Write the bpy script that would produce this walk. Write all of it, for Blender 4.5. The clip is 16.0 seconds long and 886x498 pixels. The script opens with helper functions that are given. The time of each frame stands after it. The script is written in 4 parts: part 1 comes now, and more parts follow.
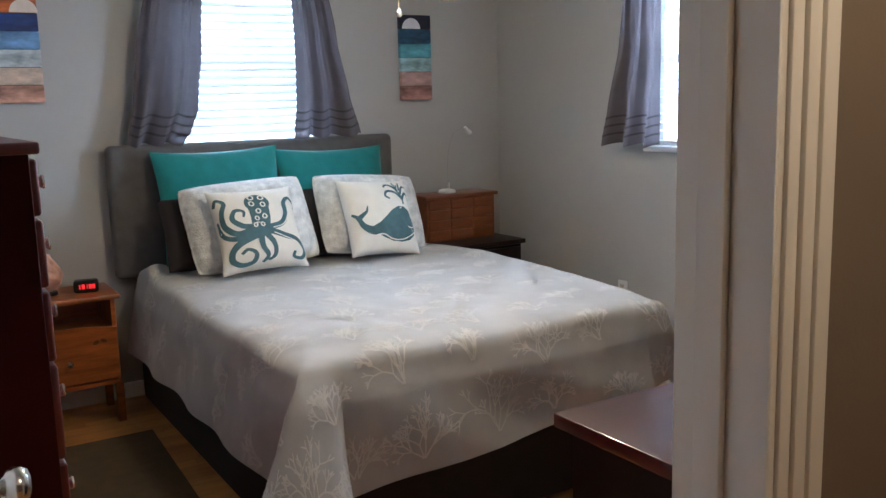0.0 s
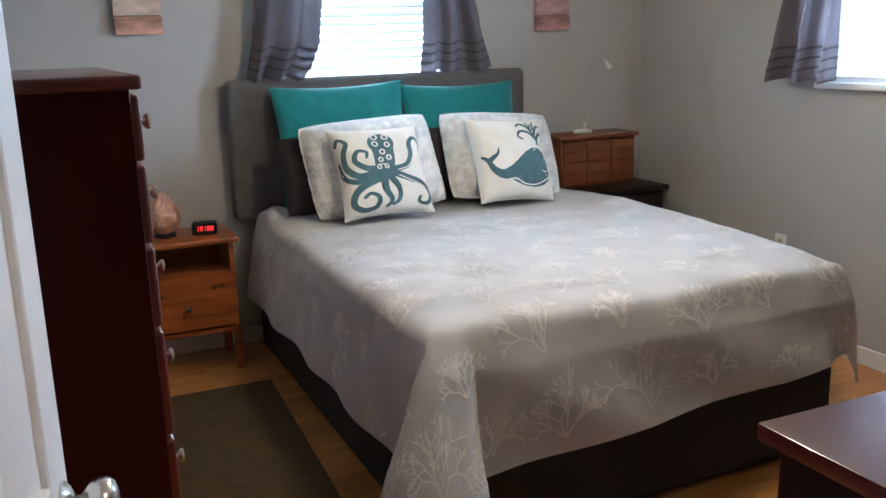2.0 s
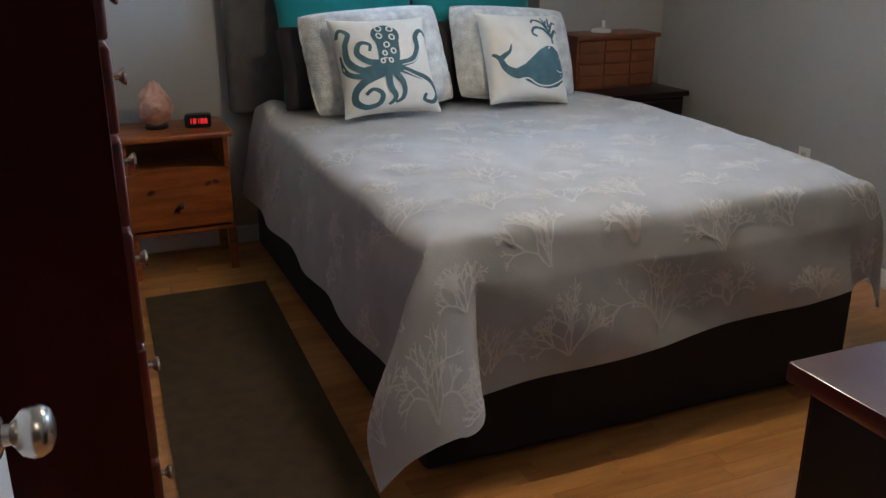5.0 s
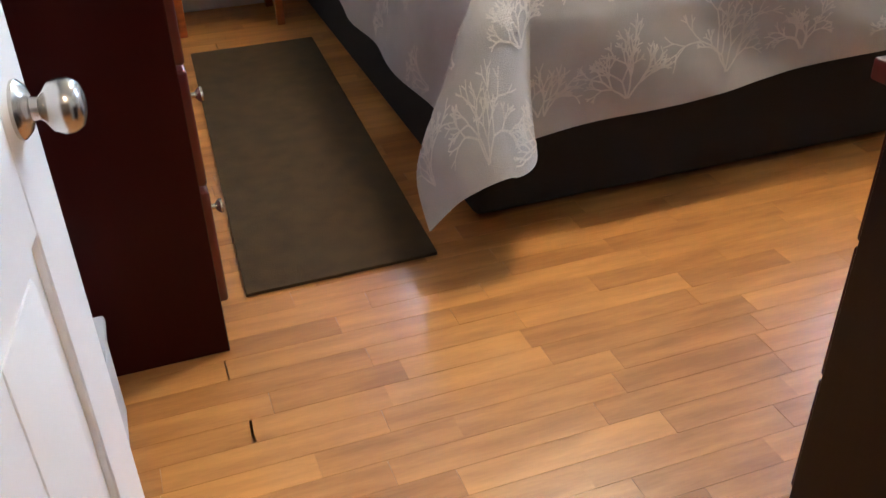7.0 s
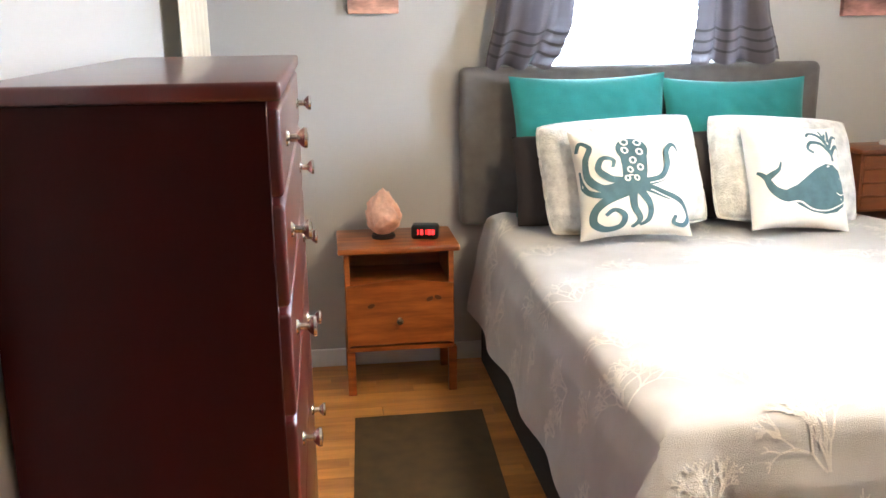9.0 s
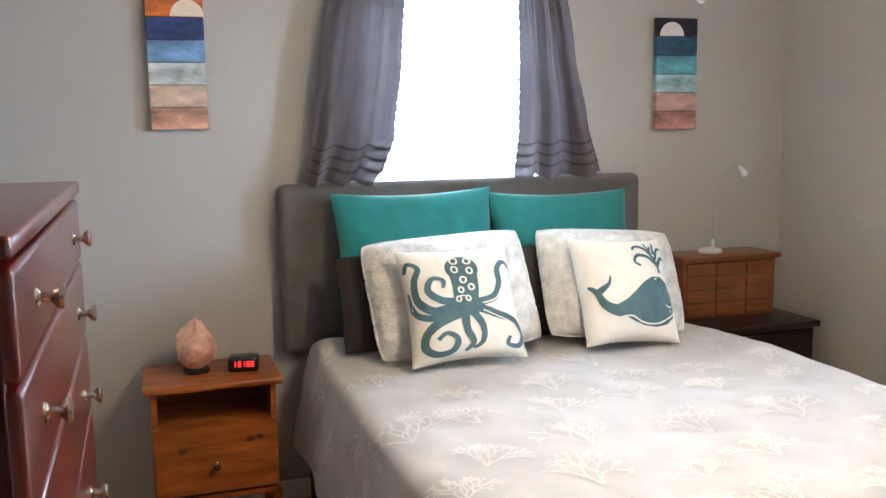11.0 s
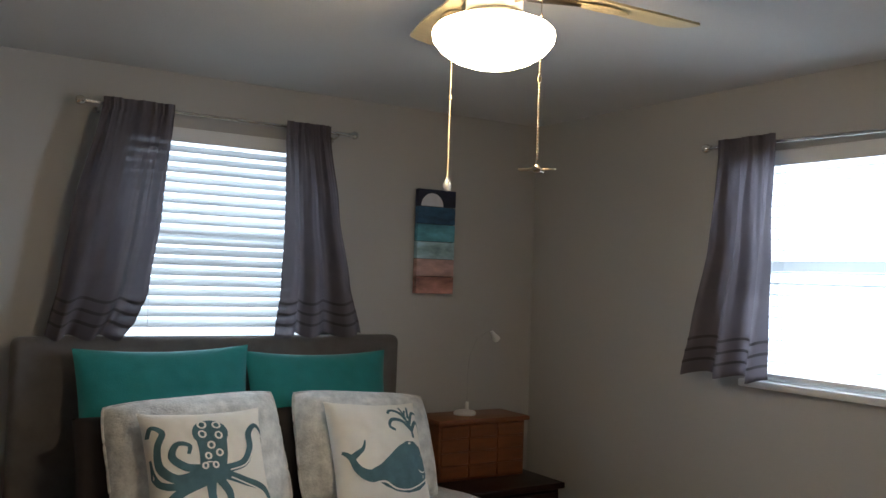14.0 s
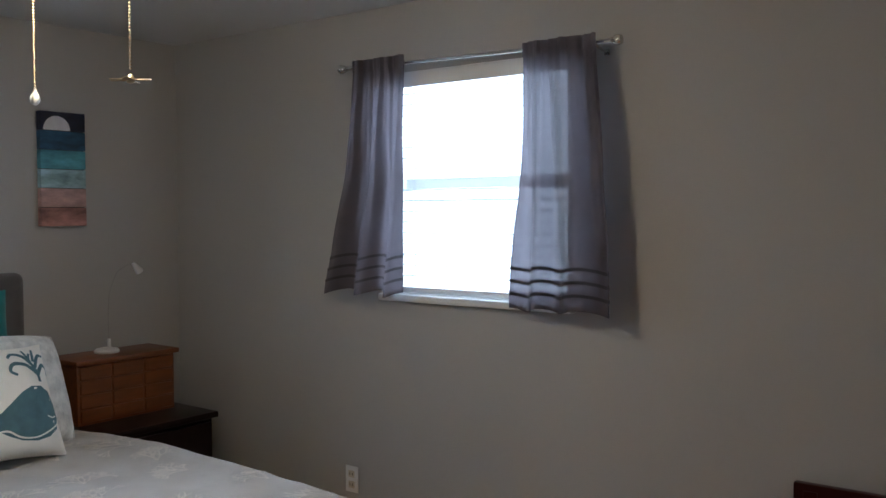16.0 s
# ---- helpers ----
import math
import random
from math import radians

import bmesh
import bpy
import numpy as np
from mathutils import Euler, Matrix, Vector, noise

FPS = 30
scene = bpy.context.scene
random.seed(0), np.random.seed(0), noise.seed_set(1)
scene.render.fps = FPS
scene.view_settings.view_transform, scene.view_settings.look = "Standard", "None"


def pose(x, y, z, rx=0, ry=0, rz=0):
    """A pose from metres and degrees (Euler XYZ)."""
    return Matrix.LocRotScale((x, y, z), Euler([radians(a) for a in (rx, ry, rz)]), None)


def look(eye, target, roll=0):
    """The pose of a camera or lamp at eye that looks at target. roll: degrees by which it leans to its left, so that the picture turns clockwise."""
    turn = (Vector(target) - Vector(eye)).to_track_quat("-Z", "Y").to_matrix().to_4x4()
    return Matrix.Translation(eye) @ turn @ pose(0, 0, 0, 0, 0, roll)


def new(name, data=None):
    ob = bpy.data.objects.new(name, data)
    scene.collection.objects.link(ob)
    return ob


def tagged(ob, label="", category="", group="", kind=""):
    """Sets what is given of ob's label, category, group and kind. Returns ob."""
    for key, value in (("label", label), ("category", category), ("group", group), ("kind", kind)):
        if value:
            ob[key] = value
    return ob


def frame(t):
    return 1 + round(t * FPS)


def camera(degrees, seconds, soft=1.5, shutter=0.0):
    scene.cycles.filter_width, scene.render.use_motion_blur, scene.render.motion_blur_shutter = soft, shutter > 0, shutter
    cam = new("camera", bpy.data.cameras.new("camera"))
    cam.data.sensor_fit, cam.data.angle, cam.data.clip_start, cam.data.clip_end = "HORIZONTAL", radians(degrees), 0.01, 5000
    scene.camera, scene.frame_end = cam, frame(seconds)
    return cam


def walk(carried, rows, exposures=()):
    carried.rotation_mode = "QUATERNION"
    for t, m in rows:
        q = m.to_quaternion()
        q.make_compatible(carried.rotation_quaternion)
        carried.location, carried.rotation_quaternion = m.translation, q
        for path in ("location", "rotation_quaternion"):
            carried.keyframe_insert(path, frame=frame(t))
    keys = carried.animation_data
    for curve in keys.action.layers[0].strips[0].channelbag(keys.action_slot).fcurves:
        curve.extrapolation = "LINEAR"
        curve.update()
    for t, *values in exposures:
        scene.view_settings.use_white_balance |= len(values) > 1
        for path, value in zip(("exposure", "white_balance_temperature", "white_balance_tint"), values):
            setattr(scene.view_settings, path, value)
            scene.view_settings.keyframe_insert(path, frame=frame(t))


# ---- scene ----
cam = camera(52.6, 16.0)
PATH = [
    (0, (-1.706, -4.877, 1.524), (-0.681, -3.19, 1.202), -1.6),
    (0.5, (-1.707, -4.881, 1.512), (-0.798, -3.138, 1.145), -0.9),
    (1, (-1.679, -4.787, 1.493), (-0.82, -3.045, 1.018), -0.8),
    (1.5, (-1.655, -4.646, 1.506), (-0.784, -2.902, 1.058), 0.3),
    (2, (-1.606, -4.515, 1.508), (-0.822, -2.732, 1.056), -1.8),
    (2.5, (-1.541, -4.441, 1.533), (-0.75, -2.644, 1.152), -0.9),
    (3, (-1.51, -4.396, 1.556), (-0.674, -2.601, 1.277), -1.2),
    (3.5, (-1.499, -4.362, 1.587), (-0.641, -2.561, 1.439), -0.5),
    (4, (-1.494, -4.349, 1.586), (-0.603, -2.567, 1.41), -0.3),
    (4.5, (-1.476, -4.366, 1.612), (-0.689, -2.582, 1.168), -0.3),
    (5, (-1.516, -4.354, 1.468), (-0.774, -2.618, 0.806), -0.0),
    (5.2, (-1.526, -4.342, 1.475), (-0.792, -2.638, 0.728), -0.6),
    (7.3, (-1.496, -4.341, 1.312), (-1.001, -2.738, 0.223), -2.5),
    (7.5, (-1.472, -4.289, 1.35), (-1.062, -2.628, 0.315), -2.2),
    (8, (-1.412, -4.242, 1.454), (-1.123, -2.433, 0.652), -1.3),
    (8.5, (-1.382, -4.098, 1.507), (-1.113, -2.199, 0.937), -0.5),
    (8.7, (-1.369, -4.033, 1.524), (-1.127, -2.121, 0.99), -0.7),
    (10.8, (-1.300, -3.693, 1.565), (-0.755, -1.788, 1.295), -0.8),
    (11, (-1.276, -3.703, 1.569), (-0.657, -1.820, 1.301), -0.9),
    (11.5, (-1.275, -3.697, 1.593), (-0.598, -1.817, 1.496), -1.0),
    (12, (-1.287, -3.695, 1.623), (-0.560, -1.832, 1.672), 0.8),
    (12.5, (-1.285, -3.706, 1.650), (-0.512, -1.868, 1.794), 0.8),
    (13, (-1.285, -3.716, 1.659), (-0.446, -1.908, 1.826), 1.9),
    (13.5, (-1.272, -3.725, 1.652), (-0.342, -1.961, 1.799), 1.8),
    (14, (-1.230, -3.736, 1.632), (-0.157, -2.049, 1.693), 2.0),
    (14.5, (-1.202, -3.747, 1.621), (0.008, -2.155, 1.643), 0.8),
    (15, (-1.170, -3.771, 1.615), (0.196, -2.310, 1.591), 0.6),
    (15.5, (-1.137, -3.785, 1.607), (0.370, -2.472, 1.534), -0.4),
    (16, (-1.094, -3.804, 1.602), (0.499, -2.598, 1.520), -0.2),
]
EXPOSURES = [(0, -0.67, 5570, 12), (1, -0.57, 5570, 12), (2.5, -0.42, 5520, 11), (3.5, -0.37, 5520, 11), (4.3, -0.72, 5400, 11), (5, -1.17, 5450, 11), (5.2, -1.22, 5450, 11),
             (7.3, 0.33, 5600, 13), (8.0, 0.43, 5700, 13), (8.7, 0.68, 6170, 13), (10.8, 0.08, 6120, 14), (11.2, -0.02, 6120, 14), (12, -0.47, 6020, 14), (12.5, -0.87, 6380, 13),
             (13, -1.45, 6380, 13), (13.5, -1.67, 6330, 12), (14.0, -1.67, 6230, 12), (14.6, -1.42, 5920, 12), (15.4, -1.44, 5920, 12), (16, -1.60, 5720, 12)]
walk(cam, [(t, look(eye, target, roll)) for t, eye, target, roll in PATH], EXPOSURES)

# ---- light ----
world = bpy.data.worlds.new("world")
scene.world = world
world.use_nodes = True
wn = world.node_tree.nodes
sky = wn.new("ShaderNodeTexSky")
sky.sky_type, sky.sun_disc = "NISHITA", False
sky.sun_elevation, sky.sun_rotation = radians(50), radians(150)
wn["Background"].inputs["Strength"].default_value = 0.10
world.node_tree.links.new(sky.outputs[0], wn["Background"].inputs["Color"])
sun = new("sun", bpy.data.lights.new("sun", "SUN"))
sun.data.energy, sun.data.angle, sun.data.color = 2.0, radians(0.5), (1.0, 0.95, 0.88)
sun.matrix_world = look((2, -8, 12), (0, 0, 0))


def window_light(name, m, w, h, watts, color):
    la = bpy.data.lights.new(name, "AREA")
    la.shape, la.size, la.size_y, la.energy, la.color = "RECTANGLE", w, h, watts, color
    ob = new(name, la)
    ob.matrix_world = m
    return ob


NORTH_W, EAST_W, HALL_W, LAMP_E = 480.0, 1900.0, 85.0, 155.0
window_light("sky_light_north", look((0.02, 0.75, 2.15), (0.02, -1.6, 0.75)), 2.4, 2.2, NORTH_W, (0.70, 0.85, 1.0))
window_light("sky_light_east", look((2.5, -1.55, 2.15), (0.1, -1.6, 0.9)), 3.4, 2.4, EAST_W, (0.70, 0.85, 1.0))


# ---- materials ----
def mat(name, color, rough=0.6, metal=0.0, var=0.12, scale=6.0, fine=90.0, bump=0.15, stretch=(1, 1, 1), per_object=0.0,
        spec=0.5, transl=0.0, emit=0.0, coat=0.0, sheen=0.0, second=None, gauze=0.0):
    """Base colour varied at two scales, with fine relief."""
    m = bpy.data.materials.new(name)
    m.use_nodes = True
    nt = m.node_tree
    N, L = nt.nodes, nt.links
    b = N["Principled BSDF"]
    tc = N.new("ShaderNodeTexCoord")
    mp = N.new("ShaderNodeMapping")
    mp.inputs["Scale"].default_value = stretch
    L.new(tc.outputs["Object"], mp.inputs["Vector"])
    vec = mp.outputs[0]
    if per_object:
        oi = N.new("ShaderNodeObjectInfo")
        off = N.new("ShaderNodeVectorMath")
        off.operation = "MULTIPLY_ADD"
        comb = N.new("ShaderNodeCombineXYZ")
        for k in range(3):
            L.new(oi.outputs["Random"], comb.inputs[k])
        off.inputs[1].default_value = (37, 23, 11)
        L.new(comb.outputs[0], off.inputs[0])
        L.new(vec, off.inputs[2])
        vec = off.outputs[0]
    n1 = N.new("ShaderNodeTexNoise")
    n1.inputs["Scale"].default_value, n1.inputs["Detail"].default_value = scale, 5
    n2 = N.new("ShaderNodeTexNoise")
    n2.inputs["Scale"].default_value, n2.inputs["Detail"].default_value = fine, 4
    L.new(vec, n1.inputs["Vector"])
    L.new(vec, n2.inputs["Vector"])
    ramp = N.new("ShaderNodeMix")
    ramp.data_type = "RGBA"
    dark = tuple(c * (1 - var * 1.6) for c in color)
    light = tuple(min(1, c * (1 + var)) for c in (second or color))
    ramp.inputs["A"].default_value, ramp.inputs["B"].default_value = (*dark, 1), (*light, 1)
    add = N.new("ShaderNodeMath")
    add.operation = "MULTIPLY_ADD"
    add.inputs[1].default_value = 0.35
    L.new(n2.outputs["Fac"], add.inputs[0])
    half = N.new("ShaderNodeMapRange")
    half.inputs["From Min"].default_value, half.inputs["From Max"].default_value = 0.3, 0.75
    half.inputs["To Max"].default_value = 0.75
    L.new(n1.outputs["Fac"], half.inputs["Value"])
    L.new(half.outputs[0], add.inputs[2])
    fac = add.outputs[0]
    if per_object:
        po = N.new("ShaderNodeMath")
        po.operation = "MULTIPLY_ADD"
        po.inputs[1].default_value = per_object
        L.new(oi.outputs["Random"], po.inputs[0])
        L.new(fac, po.inputs[2])
        sub = N.new("ShaderNodeMath")
        sub.operation = "SUBTRACT"
        sub.inputs[1].default_value = per_object / 2
        L.new(po.outputs[0], sub.inputs[0])
        fac = sub.outputs[0]
    L.new(fac, ramp.inputs["Factor"])
    L.new(ramp.outputs["Result"], b.inputs["Base Color"])
    b.inputs["Roughness"].default_value, b.inputs["Metallic"].default_value = rough, metal
    b.inputs["Specular IOR Level"].default_value = spec
    b.inputs["Coat Weight"].default_value, b.inputs["Coat Roughness"].default_value = coat, 0.12
    b.inputs["Sheen Weight"].default_value = sheen
    if emit:
        b.inputs["Emission Color"].default_value, b.inputs["Emission Strength"].default_value = (*color, 1), emit
    if bump:
        bp = N.new("ShaderNodeBump")
        bp.inputs["Strength"].default_value, bp.inputs["Distance"].default_value = bump, 0.004
        L.new(n2.outputs["Fac"], bp.inputs["Height"])
        L.new(bp.outputs[0], b.inputs["Normal"])
    if transl:
        tr = N.new("ShaderNodeBsdfTranslucent")
        L.new(ramp.outputs["Result"], tr.inputs["Color"])
        mx = N.new("ShaderNodeMixShader")
        mx.inputs[0].default_value = transl
        L.new(b.outputs[0], mx.inputs[1])
        L.new(tr.outputs[0], mx.inputs[2])
        L.new(mx.outputs[0], N["Material Output"].inputs["Surface"])
        if gauze:
            gap = N.new("ShaderNodeBsdfTransparent")
            open_weave = N.new("ShaderNodeMixShader")
            open_weave.inputs[0].default_value = gauze
            L.new(mx.outputs[0], open_weave.inputs[1])
            L.new(gap.outputs[0], open_weave.inputs[2])
            L.new(open_weave.outputs[0], N["Material Output"].inputs["Surface"])
    return m


WALL = mat("wall_paint", (0.45, 0.441, 0.423), 0.75, var=0.025, scale=1.2, fine=160, bump=0.12)
CEIL = mat("ceiling_paint", (0.62, 0.62, 0.61), 0.85, var=0.04, scale=1.6, fine=120, bump=0.35)
HALLWALL = mat("hall_paint", (0.20, 0.155, 0.11), 0.75, var=0.04, scale=1.5, fine=150, bump=0.12)
TRIM = mat("cream_trim_paint", (0.78, 0.74, 0.66), 0.42, var=0.03, scale=3, fine=40, bump=0.05)
WHITE = mat("white_paint", (0.82, 0.82, 0.81), 0.38, var=0.02, scale=3, fine=50, bump=0.05)
PLANK = mat("laminate_oak", (0.45, 0.183, 0.043), 0.30, var=0.13, scale=3.5, fine=24, bump=0.04, stretch=(1, 7, 1), per_object=0.62,
            second=(0.59, 0.275, 0.074), coat=0.35)
SUBFLOOR = mat("floor_joint", (0.22, 0.10, 0.035), 0.7)
# Same cherry twice: first with shade put into its colour, then as lit.
CHERRY_SHADE = mat("shaded_cherry_lacquer", (0.034, 0.0034, 0.0028), 0.30, var=0.16, scale=1.6, fine=14, bump=0.0, stretch=(5, 3, 0.5), coat=0.0, spec=0.12)
POLISHED = mat("lit_polished_cherry", (0.085, 0.0075, 0.006), 0.30, var=0.18, scale=2.0, fine=24, bump=0.01, stretch=(0.6, 5, 1), coat=0.55, spec=0.5)
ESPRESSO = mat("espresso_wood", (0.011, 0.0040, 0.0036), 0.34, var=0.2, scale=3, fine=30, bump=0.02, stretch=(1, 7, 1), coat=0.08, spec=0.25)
PINE = mat("orange_pine", (0.25, 0.058, 0.010), 0.36, var=0.30, scale=4, fine=22, bump=0.04, stretch=(1, 8, 8), second=(0.35, 0.10, 0.020), coat=0.12)
PINE2 = mat("brown_pine", (0.19, 0.056, 0.014), 0.40, var=0.25, scale=4, fine=22, bump=0.04, stretch=(1, 8, 8), coat=0.1)
KNOT = mat("pine_knot", (0.10, 0.026, 0.008), 0.45, var=0.2, scale=30)
CHROME = mat("brushed_nickel", (0.66, 0.64, 0.60), 0.24, metal=1.0, var=0.05, scale=20, fine=300, bump=0.02)
IRON = mat("dark_bronze", (0.020, 0.014, 0.010), 0.42, metal=0.25, var=0.15)
BRASS = mat("pale_brass_chain", (0.42, 0.35, 0.235), 0.42, metal=1.0, var=0.05)
BLACK = mat("black_plastic", (0.012, 0.012, 0.013), 0.35, var=0.1)
HEADBOARD = mat("grey_linen", (0.115, 0.105, 0.100), 0.9, var=0.16, scale=14, fine=420, bump=0.5, sheen=0.15)
SKIRT = mat("charcoal_fabric", (0.016, 0.0130, 0.0125), 0.9, var=0.16, scale=8, fine=300, bump=0.4)
COMFORTER = mat("silver_plush", (0.47, 0.458, 0.448), 0.85, var=0.13, scale=7, fine=420, bump=0.6, sheen=0.40)
CORAL = mat("white_plush", (0.66, 0.632, 0.588), 0.85, var=0.12, scale=20, fine=260, bump=0.8, sheen=0.35)
SHAM = mat("silver_sham", (0.58, 0.575, 0.55), 0.85, var=0.20, scale=26, fine=110, bump=0.9, sheen=0.3, second=(0.68, 0.67, 0.63))
TEAL = mat("teal_corduroy", (0.008, 0.185, 0.183), 0.85, var=0.14, scale=10, fine=200, bump=0.3, sheen=0.25)
CREAM = mat("cream_canvas", (0.78, 0.74, 0.66), 0.9, var=0.05, scale=12, fine=500, bump=0.5)
PRINT = mat("slate_teal_print", (0.062, 0.125, 0.142), 0.9, var=0.16, scale=30, fine=400, bump=0.3)
BROWNP = mat("dark_brown_sateen", (0.014, 0.007, 0.006), 0.6, var=0.2, scale=8)
CURTAIN = mat("grey_sheer", (0.125, 0.111, 0.126), 0.9, var=0.10, scale=10, fine=500, bump=0.3, transl=0.26, gauze=0.008)
TUCK = mat("grey_sheer_tuck", (0.065, 0.057, 0.062), 0.9, var=0.08, scale=10, fine=500, bump=0.3, transl=0.15)
CREAMCURT = mat("cream_drape", (0.66, 0.60, 0.48), 0.9, var=0.08, scale=8, fine=400, bump=0.3, transl=0.1)
SLAT = mat("white_vinyl_slat", (0.80, 0.82, 0.82), 0.45, var=0.02, scale=6, bump=0.0, transl=0.25)
RUG = mat("olive_rug", (0.068, 0.041, 0.014), 0.95, var=0.22, scale=16, fine=260, bump=1.0)
SALT = mat("pink_salt", (0.72, 0.33, 0.23), 0.45, var=0.25, scale=14, fine=60, bump=0.9, second=(0.85, 0.50, 0.38))
BLADE = mat("cream_fan_blade", (0.64, 0.54, 0.33), 0.45, var=0.08, scale=4, fine=40, bump=0.03, stretch=(1, 8, 1))
CANE = mat("cane_weave", (0.50, 0.40, 0.22), 0.6, var=0.3, scale=60, fine=220, bump=0.8)
BEIGE = mat("almond_enamel", (0.66, 0.60, 0.48), 0.35, var=0.03)
BULB = mat("lit_frosted_glass", (1.0, 0.79, 0.50), 0.3, var=0.0, bump=0.0, emit=LAMP_E)
HALLBULB = mat("lit_hall_shade", (1.0, 0.74, 0.46), 0.3, var=0.0, bump=0.0, emit=HALL_W)
REDLED = mat("red_led", (1.0, 0.03, 0.03), 0.4, var=0.0, bump=0.0, emit=1.6)
GREYBOX = mat("pale_grey_plastic", (0.55, 0.56, 0.58), 0.5, var=0.04)
GRASS = mat("lawn", (0.07, 0.11, 0.03), 0.9, var=0.35, scale=0.4, fine=6)

GLASS = bpy.data.materials.new("window_glass")
GLASS.use_nodes = True
gb = GLASS.node_tree.nodes["Principled BSDF"]
gb.inputs["Transmission Weight"].default_value, gb.inputs["Roughness"].default_value, gb.inputs["IOR"].default_value = 1.0, 0.0, 1.45
CRYSTAL = bpy.data.materials.new("clear_acrylic")
CRYSTAL.use_nodes = True
cb = CRYSTAL.node_tree.nodes["Principled BSDF"]
cb.inputs["Transmission Weight"].default_value, cb.inputs["Roughness"].default_value = 0.6, 0.08
cb.inputs["Base Color"].default_value = (0.9, 0.9, 0.88, 1)


# ---- mesh helpers ----
def box(bm, x0, y0, z0, x1, y1, z1, bevel=0.0, seg=2):
    m = Matrix.LocRotScale(((x0 + x1) / 2, (y0 + y1) / 2, (z0 + z1) / 2), None, (abs(x1 - x0), abs(y1 - y0), abs(z1 - z0)))
    r = bmesh.ops.create_cube(bm, size=1.0, matrix=m)
    if bevel:
        edges = list({e for v in r["verts"] for e in v.link_edges})
        bmesh.ops.bevel(bm, geom=edges, offset=bevel, segments=seg, affect="EDGES", profile=0.5)
    return bm


def prism(pts, y0, y1):
    """A plate in x-z with the outline pts, from y0 to y1."""
    bm = bmesh.new()
    a = [bm.verts.new((x, y0, z)) for x, z in pts]
    b = [bm.verts.new((x, y1, z)) for x, z in pts]
    bm.faces.new(a)
    bm.faces.new(b[::-1])
    n = len(pts)
    for k in range(n):
        bm.faces.new((a[k], b[k], b[(k + 1) % n], a[(k + 1) % n]))
    bmesh.ops.recalc_face_normals(bm, faces=bm.faces)
    return bm


def solid(x0, y0, z0, x1, y1, z1, bevel=0.0, seg=2):
    return box(bmesh.new(), x0, y0, z0, x1, y1, z1, bevel, seg)


def lathe(profile, m=Matrix(), seg=24):
    """A turned solid: (radius, height) pairs about local z."""
    bm = bmesh.new()
    rings = []
    for r, z in profile:
        if r < 1e-5:
            rings.append([bm.verts.new(m @ Vector((0, 0, z)))])
        else:
            rings.append([bm.verts.new(m @ Vector((r * math.cos(a), r * math.sin(a), z)))
                          for a in (2 * math.pi * k / seg for k in range(seg))])
    for a, b in zip(rings, rings[1:]):
        for k in range(seg):
            q = [a[k % len(a)], a[(k + 1) % len(a)], b[(k + 1) % len(b)], b[k % len(b)]]
            q = list(dict.fromkeys(q))
            if len(q) > 2:
                bm.faces.new(q)
    for ring in (rings[0], rings[-1]):
        if len(ring) > 2:
            bm.faces.new(ring)
    bmesh.ops.recalc_face_normals(bm, faces=bm.faces)
    return bm


def tube(points, radius, seg=8):
    """A round bar along points; radius may be a list."""
    bm = bmesh.new()
    pts = [Vector(p) for p in points]
    rad = radius if isinstance(radius, list) else [radius] * len(pts)
    rings = []
    for i, p in enumerate(pts):
        d = (pts[min(i + 1, len(pts) - 1)] - pts[max(i - 1, 0)]).normalized()
        q = d.to_track_quat("Z", "Y")
        rings.append([bm.verts.new(p + q @ Vector((rad[i] * math.cos(a), rad[i] * math.sin(a), 0)))
                      for a in (2 * math.pi * k / seg for k in range(seg))])
    for a, b in zip(rings, rings[1:]):
        for k in range(seg):
            bm.faces.new((a[k], a[(k + 1) % seg], b[(k + 1) % seg], b[k]))
    bm.faces.new(rings[0][::-1])
    bm.faces.new(rings[-1])
    bmesh.ops.recalc_face_normals(bm, faces=bm.faces)
    return bm


def sheet(fn, nu, nv, thick=0.0):
    """A surface fn(u, v), u and v from 0 to 1."""
    bm = bmesh.new()
    g = [[bm.verts.new(fn(i / nu, j / nv)) for j in range(nv + 1)] for i in range(nu + 1)]
    for i in range(nu):
        for j in range(nv):
            bm.faces.new((g[i][j], g[i + 1][j], g[i + 1][j + 1], g[i][j + 1]))
    if thick:
        bmesh.ops.recalc_face_normals(bm, faces=bm.faces)
        bmesh.ops.solidify(bm, geom=bm.faces[:], thickness=thick)
    return bm


def mesh_of(name, bm, material, smooth=True):
    me = bpy.data.meshes.new(name)
    bm.to_mesh(me)
    bm.free()
    me.materials.append(material)
    if smooth:
        me.shade_smooth()
        me.set_sharp_from_angle(angle=radians(38))
    return me


def part(name, bm, material, parent=None, label=""):
    ob = new(name, mesh_of(name, bm, material))
    if parent:
        ob.parent = parent
    return tagged(ob, label)


def thing(name, label, category, at=(0, 0, 0), group="", kind="", turn=0):
    ob = new(name)
    ob.empty_display_size = 0.1
    ob.matrix_basis = pose(*at, 0, 0, turn)
    return tagged(ob, label, category, group, kind)


# ---- the room's shell ----
XW, XE, YN, YS, H = -1.86, 1.71, 0.0, -4.08, 2.44
T = 0.13


